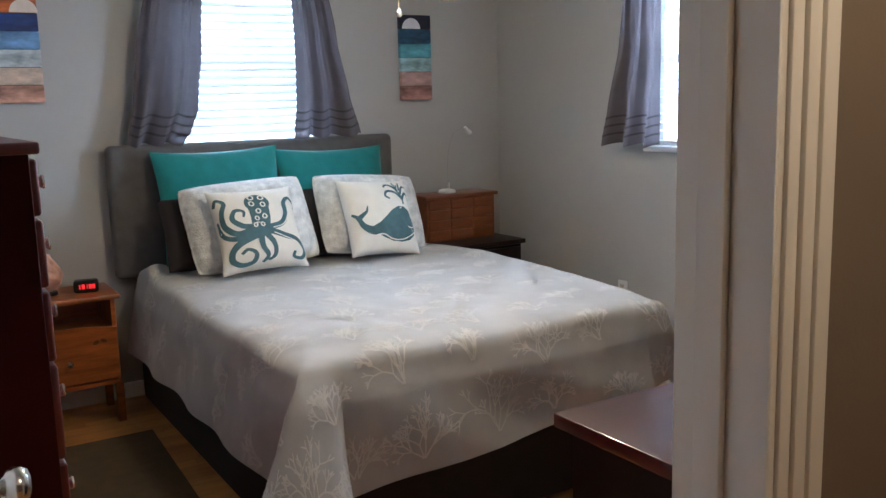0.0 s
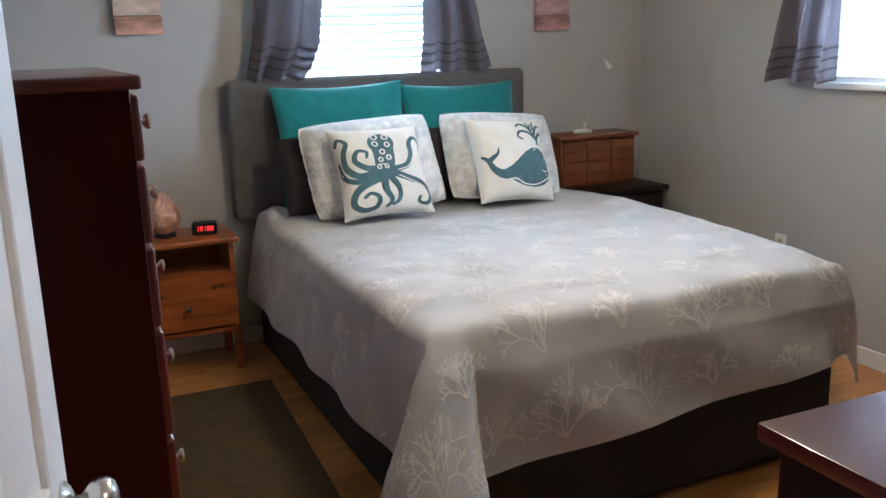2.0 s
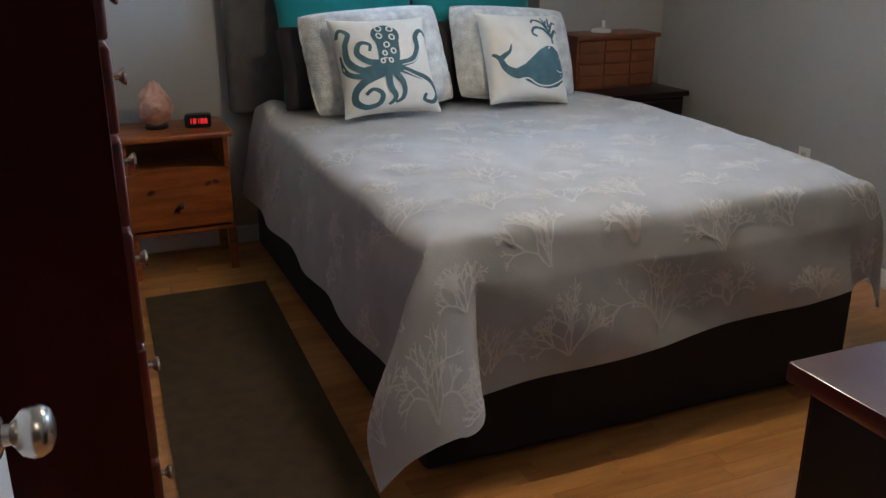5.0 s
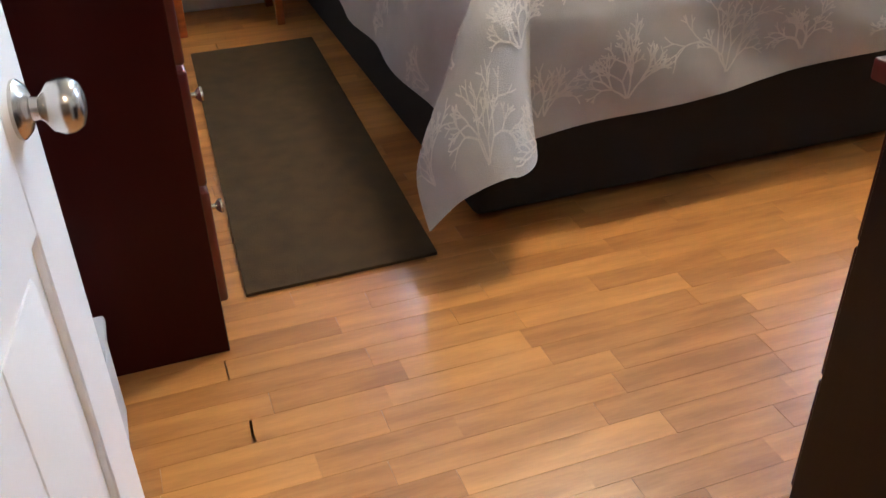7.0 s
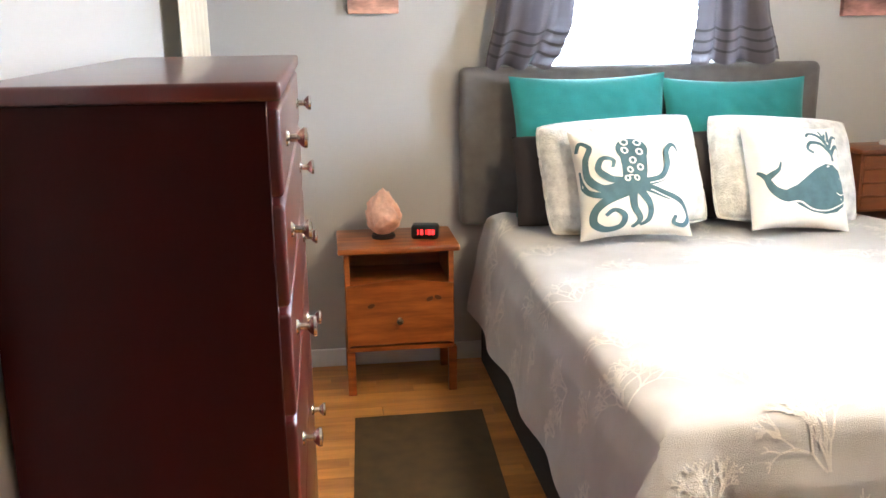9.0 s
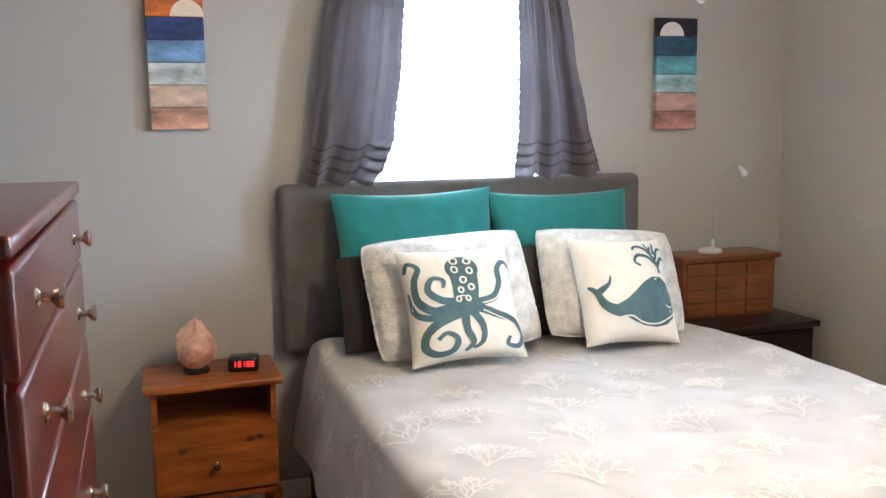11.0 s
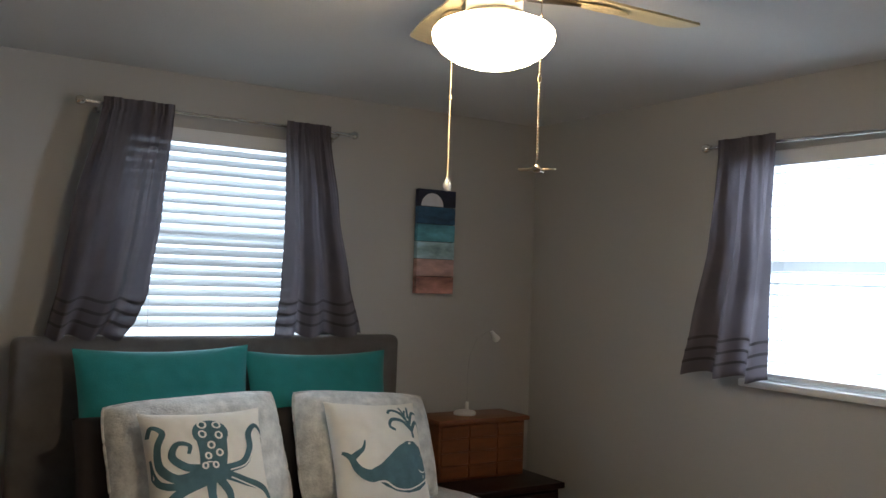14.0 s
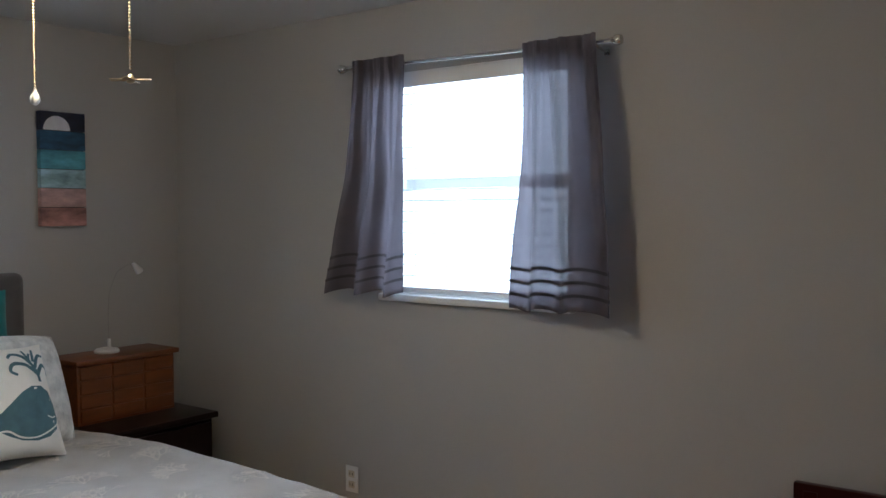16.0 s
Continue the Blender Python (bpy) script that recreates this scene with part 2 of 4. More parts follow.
def wall_x(name, y0, y1, x0, x1, holes, material, label):
    """A wall along x with openings (x0, x1, z0, z1)."""
    bm = bmesh.new()
    x = x0
    for a, b, z0, z1 in holes:
        box(bm, x, y0, 0, a, y1, H)
        if z0 > 0:
            box(bm, a, y0, 0, b, y1, z0)
        box(bm, a, y0, z1, b, y1, H)
        x = b
    box(bm, x, y0, 0, x1, y1, H)
    return tagged(part(name, bm, material), label, "wall", kind="structure")


def wall_y(name, x0, x1, y0, y1, holes, material, label):
    bm = bmesh.new()
    y = y0
    for a, b, z0, z1 in holes:
        box(bm, x0, y, 0, x1, a, H)
        if z0 > 0:
            box(bm, x0, a, 0, x1, b, z0)
        box(bm, x0, a, z1, x1, b, H)
        y = b
    box(bm, x0, y, 0, x1, y1, H)
    return tagged(part(name, bm, material), label, "wall", kind="structure")


W1 = (-0.41, 0.45, 1.30, 2.215)
W2 = (-2.24, -1.40, 1.27, 2.165)
DOOR = (-1.835, -0.86, 0.0, 2.04)
wall_x("wall_north", YN, YN + T, XW - T, XE + T, [W1], WALL, "pale grey painted wall behind the bed")
wall_y("wall_east", XE, XE + T, YS, YN, [W2], WALL, "pale grey painted wall with a curtained window")
wall_y("wall_west", XW - T, XW, YS, YN, [], WALL, "pale grey painted wall behind the tall chest")
wall_x("wall_south", YS - T, YS, XW - T, XE + T, [DOOR], WALL, "pale grey painted wall with the doorway")
tagged(part("ceiling", solid(XW - T, YS - T, H, XE + T, YN + T, H + 0.1), CEIL), "white textured flat ceiling", "ceiling", kind="structure")

# hall behind the doorway
HY0, HX0, HX1 = -6.3, -2.5, 0.4
tagged(part("hall_wall_north", solid(HX0, YS - T - 0.012, 0, DOOR[0] - 0.001, YS - T - 0.001, H), HALLWALL), "tan painted hall wall beside the doorway", "wall", kind="structure")
tagged(part("hall_wall_north_right", box(solid(DOOR[1] + 0.001, YS - T - 0.012, 0, HX1, YS - T - 0.001, H), DOOR[0] - 0.001, YS - T - 0.012, DOOR[3], DOOR[1] + 0.001, YS - T - 0.001, H), HALLWALL),
       "tan painted hall wall beside the doorway", "wall", kind="structure")
tagged(part("hall_wall_south", solid(HX0, HY0 - 0.1, 0, HX1, HY0, H), HALLWALL), "tan painted hall wall", "wall", kind="structure")
tagged(part("hall_wall_west", solid(HX0 - 0.1, HY0, 0, HX0, YS - T, H), HALLWALL), "tan painted hall wall", "wall", kind="structure")
tagged(part("hall_wall_east", solid(HX1, HY0, 0, HX1 + 0.1, YS - T, H), HALLWALL), "tan painted hall wall", "wall", kind="structure")
tagged(part("hall_ceiling", solid(HX0, HY0, H + 0.002, HX1, YS - T, H + 0.1), CEIL), "white hall ceiling", "ceiling", kind="structure")
tagged(part("hall_floor", solid(HX0, HY0, -0.06, HX1, YS - T + 0.001, -0.001), PLANK), "oak laminate hall floor", "floor", kind="structure")
tagged(part("ground", solid(-60, -60, -0.5, 60, 60, -0.42), GRASS), "lawn outside the windows", "ground", kind="structure")

hall_lamp = thing("hall_ceiling_light", "lit round white ceiling light in the hall", "ceiling light", (-0.72, -4.78, H))
part("base", lathe([(0, 0.0), (0.15, 0.0), (0.15, -0.02), (0, -0.021)], Matrix(), 32), WHITE, hall_lamp)
part("shade", lathe([(0, -0.0215), (0.14, -0.0215), (0.13, -0.06), (0.08, -0.09), (0, -0.10)], Matrix(), 32), HALLBULB, hall_lamp, "lit frosted shade")

# baseboards
def baseboard(name, x0, y0, x1, y1):
    bm = solid(x0, y0, 0.0, x1, y1, 0.085, 0.004, 1)
    tagged(part(name, bm, WHITE), "white painted baseboard", "baseboard", kind="structure")


baseboard("baseboard_north", XW, -0.014, XE, -0.001)
baseboard("baseboard_east", XE - 0.014, YS + 0.001, XE - 0.001, -0.016)
baseboard("baseboard_west", XW + 0.001, YS + 0.001, XW + 0.014, -0.016)
baseboard("baseboard_south", DOOR[1] + 0.075, YS + 0.001, XE - 0.016, YS + 0.014)

# door frame
frame_ob = thing("door_frame", "cream painted wooden door frame with moulded casing", "door frame", kind="structure")
for x0, x1 in ((DOOR[0] - 0.001, DOOR[0] + 0.018), (DOOR[1] - 0.018, DOOR[1] + 0.001)):
    part("jamb", solid(x0, YS - T - 0.016, 0, x1, YS + 0.004, DOOR[3] - 0.001, 0.002, 1), TRIM, frame_ob)
part("head_jamb", solid(DOOR[0] + 0.018, YS - T - 0.016, DOOR[3] - 0.02, DOOR[1] - 0.018, YS + 0.004, DOOR[3] - 0.001), TRIM, frame_ob)
part("stop", solid(DOOR[1] - 0.031, YS - 0.085, 0, DOOR[1] - 0.018, YS - 0.042, DOOR[3] - 0.02, 0.004), TRIM, frame_ob)
part("stop", solid(DOOR[0] + 0.018, YS - 0.085, 0, DOOR[0] + 0.031, YS - 0.042, DOOR[3] - 0.02, 0.004), TRIM, frame_ob)


def casing(x0, x1, y, out):
    """Stepped moulding on one face of the wall."""
    w = x1 - x0
    bm = bmesh.new()
    for a, b, d in ((0.0, 0.30, 0.010), (0.30, 0.62, 0.016), (0.62, 1.0, 0.021)):
        box(bm, x0 + w * a, y, 0, x0 + w * b, y + out * d, DOOR[3] + 0.06, 0.003, 2)
    return bm


for y, out in ((YS + 0.0005, 1), (YS - T - 0.0125, -1)):
    part("casing", casing(DOOR[1] - 0.006, DOOR[1] + 0.062, y, out), TRIM, frame_ob)
    part("casing", casing(DOOR[0] + 0.006, DOOR[0] - 0.062, y, out), TRIM, frame_ob)
    part("head_casing", solid(DOOR[0] - 0.06, y, DOOR[3] + 0.001, DOOR[1] + 0.06, y + out * 0.018, DOOR[3] + 0.065, 0.004), TRIM, frame_ob)


# ---- door, standing open against the chest ----
def build_door():
    d = thing("door_1", "white six-panel door standing open, with a brushed nickel knob", "door", (DOOR[0] + 0.056, YS + 0.012, 0.012), kind="structure", turn=81.9)
    w, h, t = 0.80, 2.01, 0.035
    xs = ((0.0, 0.12), (0.345, 0.455), (0.68, w))
    zs = ((0.0, 0.22), (0.80, 0.98), (1.56, 1.66), (1.89, h))
    part("core", solid(0.05, -0.024, 0.05, w - 0.05, -0.011, h - 0.05), WHITE, d)
    for x0, x1 in xs:
        part("stile", solid(x0, -t, 0, x1, 0, h, 0.003, 1), WHITE, d)
    for z0, z1 in zs:
        for a, b in ((xs[0][1], xs[1][0]), (xs[1][1], xs[2][0])):
            part("rail", solid(a, -t + 0.0005, z0, b, -0.0005, z1, 0.002, 1), WHITE, d)
    for (_, z0), (z1, _) in zip(zs, zs[1:]):
        for a, b in ((xs[0][1], xs[1][0]), (xs[1][1], xs[2][0])):
            part("panel", solid(a + 0.03, -t + 0.006, z0 + 0.03, b - 0.03, -0.006, z1 - 0.03, 0.010, 2), WHITE, d)
    for out in (1, -1):
        m = Matrix.Translation((w - 0.06, 0 if out > 0 else -t, 0.922)) @ Matrix.Rotation(-out * math.pi / 2, 4, "X")
        k = part("knob", lathe([(0.0, 0.0), (0.033, 0.0), (0.033, 0.004), (0.026, 0.011), (0.014, 0.016), (0.013, 0.024), (0.018, 0.029),
                                (0.0275, 0.036), (0.0315, 0.047), (0.0305, 0.057), (0.024, 0.066), (0.012, 0.070), (0.0, 0.0705)], m, 28), CHROME, d, "brushed nickel knob")
    return d


build_door()


# ---- windows with blinds ----
def build_window(n, m, w, z0, z1, label, slope):
    """Local x along the wall, y outward, z up."""
    win = thing("window_%d" % n, label, "window", kind="structure")
    win.matrix_basis = m
    bm = bmesh.new()
    for a in (0, w - 0.035):
        box(bm, a, 0.055, z0, a + 0.035, 0.125, z1, 0.003, 1)
    for z in (z0, z1 - 0.035):
        box(bm, 0.035, 0.055, z, w - 0.035, 0.125, z + 0.035, 0.003, 1)
    part("window_frame", bm, WHITE, win)
    zm = (z0 + z1) / 2
    part("meeting_rail", solid(0.035, 0.075, zm - 0.02, w - 0.035, 0.11, zm + 0.02, 0.003, 1), WHITE, win)
    for a, b in ((z0 + 0.035, zm - 0.02), (zm + 0.02, z1 - 0.035)):
        p = part("pane", solid(0.035, 0.09, a, w - 0.035, 0.094, b), GLASS, win)
        p.visible_shadow = False
    part("window_sill", solid(-0.03, -0.035, z0 - 0.028, w + 0.03, 0.055, z0 + 0.001, 0.006), WHITE, win)
    blind = thing("window_blind", "white two-inch horizontal blind, lowered with open slats", "blind", group="window blinds")
    blind.matrix_basis = m
    part("headrail", solid(0.012, 0.002, z1 - 0.05, w - 0.012, 0.05, z1 - 0.004, 0.003, 1), WHITE, blind)
    part("valance", solid(0.004, -0.012, z1 - 0.062, w - 0.004, 0.0, z1 - 0.002, 0.003, 1), WHITE, blind)
    me = mesh_of("slat", sheet(lambda u, v: Vector((0.014 + u * (w - 0.028), (v - 0.5) * 0.048, 0.003 * (1 - (2 * v - 1) ** 2))), 1, 4, 0.0022), SLAT)
    z = z1 - 0.085
    while z > z0 + 0.06:
        s = new("slat", me)
        s.parent = blind
        s.matrix_basis = pose(0, 0.027, z, slope, 0, 0)
        z -= 0.043
    part("bottom_rail", solid(0.014, 0.008, z0 + 0.012, w - 0.014, 0.046, z0 + 0.03, 0.003, 1), WHITE, blind)
    for x in (0.14, w - 0.14):
        part("ladder_cord", tube([(x, 0.003, z0 + 0.03), (x, 0.003, z1 - 0.06)], 0.0012, 5), WHITE, blind)
    return win


build_window(1, pose(W1[0], YN, 0), W1[1] - W1[0], W1[2], W1[3], "white double-hung window above the headboard", 42)
build_window(2, pose(XE, W2[1], 0, 0, 0, -90), W2[1] - W2[0], W2[2], W2[3], "white double-hung window in the side wall", 6)


# ---- curtains ----
def eased(knots, v):
    """A smooth line through (v, value) pairs."""
    for (v0, a), (v1, b) in zip(knots, knots[1:]):
        if v <= v1:
            t = (v - v0) / (v1 - v0)
            return a + (b - a) * (t * 0.55 + 0.45 * t * t * (3 - 2 * t))
    return knots[-1][1]


def curtain(parent, to_world, outer, inner, z1, z0, folds, seed, bow=0.0, front=0.0):
    """A gathered panel between two edges given from rod to hem: tight pleats under the rod open into a few deep folds."""
    rnd = random.Random(seed)
    ph = [rnd.uniform(0, 6.28) for _ in range(4)]

    def at(u, v, push=0.0):
        a, b = eased(outer, v), eased(inner, v)
        w = u + (0.05 * math.sin(5.1 * u + ph[1]) + 0.03 * math.sin(9.0 * u + ph[2] + 1.3 * v)) * math.sin(math.pi * u)
        s = a + (b - a) * w
        wide = math.sin(folds * 6.283 * u + ph[0] + 0.6 * math.sin(3 * v + ph[1]))
        wide = wide * (1.25 - 0.25 * wide * wide)
        tight = math.sin(3.1 * folds * 6.283 * u + ph[2]) + 0.5 * math.sin(5.3 * folds * 6.283 * u + ph[3])
        d = (0.006 + 0.030 * v ** 0.8) * wide + 0.0055 * (1 - v) ** 2 * tight
        d += bow * v * v * math.sin(math.pi * u)
        lift = 0.010 * math.sin(folds * 6.283 * u + ph[2]) * v
        d += 0.014 * v * noise.noise(Vector((u * 5 + seed, v * 2.2, 0))) + 0.005 * noise.noise(Vector((u * 14 + seed, v * 5, 3)))
        return to_world(s, max(-0.055, 0.030 + front * v - d) - push, z1 + (z0 - z1) * v + lift)

    part("cloth", sheet(lambda u, v: at(u, v), 140, 60), CURTAIN, parent)
    part("rod_pocket", sheet(lambda u, v: at(u, 0.0, -0.004) + Vector((0, 0, 0.022 - 0.05 * v)), 140, 3), CURTAIN, parent)
    for k in (0.835, 0.885, 0.935):
        part("tuck", sheet(lambda u, v, k=k: at(u, k + 0.012 * v, 0.003), 140, 2), TUCK, parent)
        part("tuck", sheet(lambda u, v, k=k: at(u, k + 0.012 * v, -0.003), 140, 2), TUCK, parent)
    part("hem", sheet(lambda u, v: at(u, 0.985 + 0.015 * v, 0.002), 140, 2), TUCK, parent)


def rod(name_label, a, b, to_world):
    r = thing("curtain_rod", name_label, "curtain rod", group="curtain rods")
    z = a[1]
    part("pole", tube([to_world(a[0], 0, z), to_world(b[0], 0, b[1])], 0.0075, 12), CHROME, r)
    for s, zz, o in ((a[0], z, -1), (b[0], b[1], 1)):
        p = to_world(s, 0, zz)
        q = to_world(s + o * 0.01, 0, zz)
        m = Matrix.Translation(p) @ (q - p).to_track_quat("Z", "Y").to_matrix().to_4x4()
        part("finial", lathe([(0, 0), (0.011, 0.0), (0.011, 0.006), (0.007, 0.01), (0.016, 0.018), (0.019, 0.03), (0.015, 0.041), (0, 0.046)], m, 18), CHROME, r)
        s2 = s - o * 0.05
        part("bracket", tube([to_world(s2, -0.078, zz - 0.02), to_world(s2, -0.04, zz - 0.02), to_world(s2, -0.004, zz - 0.012), to_world(s2, 0.0, zz - 0.008)], 0.005, 8), CHROME, r)
        part("wall_plate", solid(-0.012, -0.012, 0, 0.012, 0.012, 0.004, 0.002, 1), CHROME, r).matrix_basis = (
            Matrix.Translation(to_world(s2, -0.0795, zz - 0.02)) @ (to_world(0, 1, 0) - to_world(0, 0, 0)).to_track_quat("Z", "Y").to_matrix().to_4x4())
    return r


def north(s, d, z):
    return Vector((s, YN - 0.085 - d, z))


def east(s, d, z):
    return Vector((XE - 0.08 - d, s, z))


rod("brushed nickel curtain rod with ball finials above the bed", (-0.555, 2.262), (0.565, 2.258), north)
rod("brushed nickel curtain rod with ball finials on the side wall", (-2.44, 2.168), (-1.25, 2.192), east)
c = thing("curtain", "sheer grey curtain with pin-tucked hem, drawn aside", "curtain", group="window curtains")
curtain(c, north, ((0, -0.503), (0.48, -0.598), (0.77, -0.632), (1, -0.672)), ((0, -0.230), (0.44, -0.268), (0.80, -0.312), (0.92, -0.355), (1, -0.405)), 2.262, 1.350, 2.6, 3, 0.03, 0.02)
c = thing("curtain", "sheer grey curtain with pin-tucked hem, drawn aside", "curtain", group="window curtains")
curtain(c, north, ((0, 0.465), (0.40, 0.525), (0.75, 0.592), (1, 0.655)), ((0, 0.250), (0.45, 0.264), (0.78, 0.256), (1, 0.232)), 2.258, 1.355, 2.8, 8, 0.02, 0.02)
c = thing("curtain", "sheer grey curtain with pin-tucked hem, half open", "curtain", group="window curtains")
curtain(c, east, ((0, -1.318), (0.45, -1.290), (0.8, -1.232), (1, -1.188)), ((0, -1.582), (0.5, -1.576), (1, -1.560)), 2.190, 1.278, 2.4, 5, 0.02, 0.02)
c = thing("curtain", "sheer grey curtain with pin-tucked hem, half open", "curtain", group="window curtains")
curtain(c, east, ((0, -2.405), (0.45, -2.445), (0.75, -2.470), (1, -2.475)), ((0, -2.115), (0.45, -2.108), (1, -2.066)), 2.172, 1.255, 2.6, 6, 0.03, 0.02)


# ---- bed ----
BX0, BX1, BY0, BY1, BZ = -0.685, 0.93, -2.285, -0.13, 0.684
OV_L, OV_F, RAD = 0.40, 0.385, 0.03


def drape(u, v, off=0.0):
    """Cloth over the mattress: u across, v along, in metres of cloth from the top's left foot corner."""
    W, Ln = BX1 - BX0, BY1 - BY0
    du = -u if u < 0 else (u - W if u > W else 0.0)
    dv = -v if v < 0 else 0.0
    su = -1 if u < 0 else 1
    cx = min(max(u, 0), W)
    cy = min(max(v, 0), Ln)
    dv *= 1.09 - 0.31 * cx / W
    if su > 0:
        du *= 0.75
    r = math.hypot(du, dv)
    if du > 0 and dv > 0 and r > 0.40:
        k = (0.40 + (r - 0.40) * 0.8) / r
        du, dv, r = du * k, dv * k, r * k
    # a soft crown with shallow quilting and dents
    crown = 0.034 * (1 - math.exp(-min(cx, W - cx, cy) / 0.06))
    crown += 0.058 * math.exp(-(W - cx) / 0.22) * math.sin(math.pi * min(1.0, cy / Ln))
    crown += 0.055 * math.exp(-((cx - 0.05) / 0.09) ** 2 - ((Ln - 0.16 - cy) / 0.13) ** 2)
    puff = 0.010 * noise.noise(Vector((u * 3.1, v * 2.7, 1.7))) + 0.005 * noise.noise(Vector((u * 9, v * 8, 4.1)))
    x, y, z = BX0 + cx, BY0 + cy, BZ + crown + puff
    edge = min(cx, W - cx, cy)
    if r <= 0:
        if edge < RAD:
            z -= RAD * (1 - math.sqrt(max(0.0, 1 - (1 - edge / RAD) ** 2))) * 0.55
        return Vector((x, y, z + off))
    z = BZ - RAD * 0.55 - r * 0.97
    th = math.atan2(dv, du)
    swing = min(1.0, math.sin(min(2 * th, math.pi / 2))) if du > 0 else 0.0
    if du == 0 and dv > 0:
        q = min(u, W - u) / 0.13
        swing = max(0.0, 1 - q ** 3) if q < 1 else 0.0
    flare = 0.02 * min(1, r / 0.1) + (0.20 if dv > du else (0.12 if su < 0 else 0.07)) * r * (1 - swing) + (0.56 if su < 0 or (du == 0 and u < W / 2) else 0.08) * r * swing
    wav = (0.013 * math.sin(u * 9 + v * 11) + 0.010 * noise.noise(Vector((u * 4, v * 4, 9)))) * min(1.0, r / 0.25)
    ox, oy = math.cos(th) * su, -math.sin(th)
    if du == 0:
        ox, oy = 0.0, -1.0
    elif dv == 0:
        ox, oy = su, 0.0
    x += ox * (flare + wav + off)
    y += oy * (flare + wav + off)
    return Vector((x, y, z + puff * 0.3))


def build_bed():
    bed = thing("bed", "made queen bed with grey upholstered headboard and dark base", "bed", (0.08, -1.2, 0))
    inv = Matrix.Translation((-0.08, 1.2, 0))

    def put(name, bm, material, label=""):
        bm.transform(inv)
        return part(name, bm, material, bed, label)

    put("headboard", solid(-0.782, -0.105, 0.66, 0.863, -0.015, 1.352, 0.034, 5), HEADBOARD, "grey linen headboard")
    for x in (-0.60, 0.68):
        put("headboard_leg", solid(x, -0.075, 0.0, x + 0.07, -0.03, 0.67, 0.004), BLACK)
    put("box_base", solid(-0.70, -2.316, 0.022, 0.87, BY1 + 0.01, 0.40, 0.022, 3), SKIRT, "charcoal fabric bed base")
    for x in (BX0 + 0.1, BX1 - 0.16):
        for y in (BY0 + 0.1, BY1 - 0.2):
            put("leg", solid(x, y, 0, x + 0.06, y + 0.06, 0.024), BLACK)
    put("mattress", solid(BX0 + 0.012, BY0 + 0.012, 0.402, BX1 - 0.012, BY1 + 0.005, BZ - 0.02, 0.05, 4), CREAM, "cream mattress")
    return bed


build_bed()
W_, L_ = BX1 - BX0, BY1 - BY0


def cloth_fn(u, v):
    return drape(-OV_L + u * (W_ + 2 * OV_L), -OV_F + v * (L_ + OV_F))


comforter = tagged(part("comforter", sheet(cloth_fn, 200, 200, 0.012), COMFORTER),
                   "silver grey plush comforter with white coral pattern, hanging over the bed", "comforter")


def ribbons(paths, fn):
    """Flat tapering strips; each path is a list of (u, v, half width)."""
    verts, faces = [], []
    for path in paths:
        base = len(verts)
        for i, (u, v, w) in enumerate(path):
            a, b = path[max(i - 1, 0)], path[min(i + 1, len(path) - 1)]
            dx, dy = b[0] - a[0], b[1] - a[1]
            n = math.hypot(dx, dy) or 1
            nx, ny = -dy / n * w, dx / n * w
            verts.append(fn(u + nx, v + ny))
            verts.append(fn(u - nx, v - ny))
        for i in range(len(path) - 1):
            k = base + 2 * i
            faces.append((k, k + 1, k + 3, k + 2))
    return verts, faces


def coral_paths(rnd, u, v, size, heading):
    """A fan of fine forking branches."""
    out = []

    def grow(u, v, a, ln, w, depth):
        n = 4
        pts = [(u, v, w)]
        for i in range(n):
            a += rnd.uniform(-0.16, 0.16)
            u, v = u + math.cos(a) * ln / n, v + math.sin(a) * ln / n
            pts.append((u, v, w * (1 - 0.15 * (i + 1) / n)))
        out.append(pts)
        if depth:
            turn = rnd.uniform(0.30, 0.55)
            for k in (-1, 1) if rnd.random() < 0.7 else (-1, 0, 1):
                grow(u, v, a + k * turn + rnd.uniform(-0.15, 0.15), ln * rnd.uniform(0.60, 0.90), w * 0.90, depth - 1)

    for k in range(4):
        grow(u + rnd.uniform(-0.006, 0.006), v, heading + (k - 1.5) * 0.38 + rnd.uniform(-0.1, 0.1), size * rnd.uniform(0.17, 0.25), 0.0030, 4)
    return out


def build_corals():
    rnd = random.Random(11)
    paths = []
    v = -OV_F + 0.05
    row = 0
    while v < L_ - 0.25:
        u = -OV_L + 0.06 + (0.17 if row % 2 else 0)
        while u < W_ + OV_L - 0.05:
            size = rnd.choice((0.16, 0.20, 0.26, 0.30))
            paths += coral_paths(rnd, u + rnd.uniform(-0.05, 0.05), v + rnd.uniform(-0.06, 0.06), size, math.pi / 2 + rnd.uniform(-0.35, 0.35))
            u += rnd.uniform(0.22, 0.34)
        v += 0.25
        row += 1
    ok = [p for p in paths if all(-OV_L + 0.01 < q[0] < W_ + OV_L - 0.01 and -OV_F + 0.01 < q[1] < L_ - 0.02 for q in p)]
    vs, fs = ribbons(ok, lambda a, b: drape(a, b, 0.0035))
    me = bpy.data.meshes.new("coral_pattern")
    me.from_pydata([tuple(q) for q in vs], [], fs)
    me.materials.append(CORAL)
    ob = new("coral_pattern", me)
    ob.parent = comforter
    tagged(ob, "white plush coral branches woven into the comforter", kind="stuff")


build_corals()


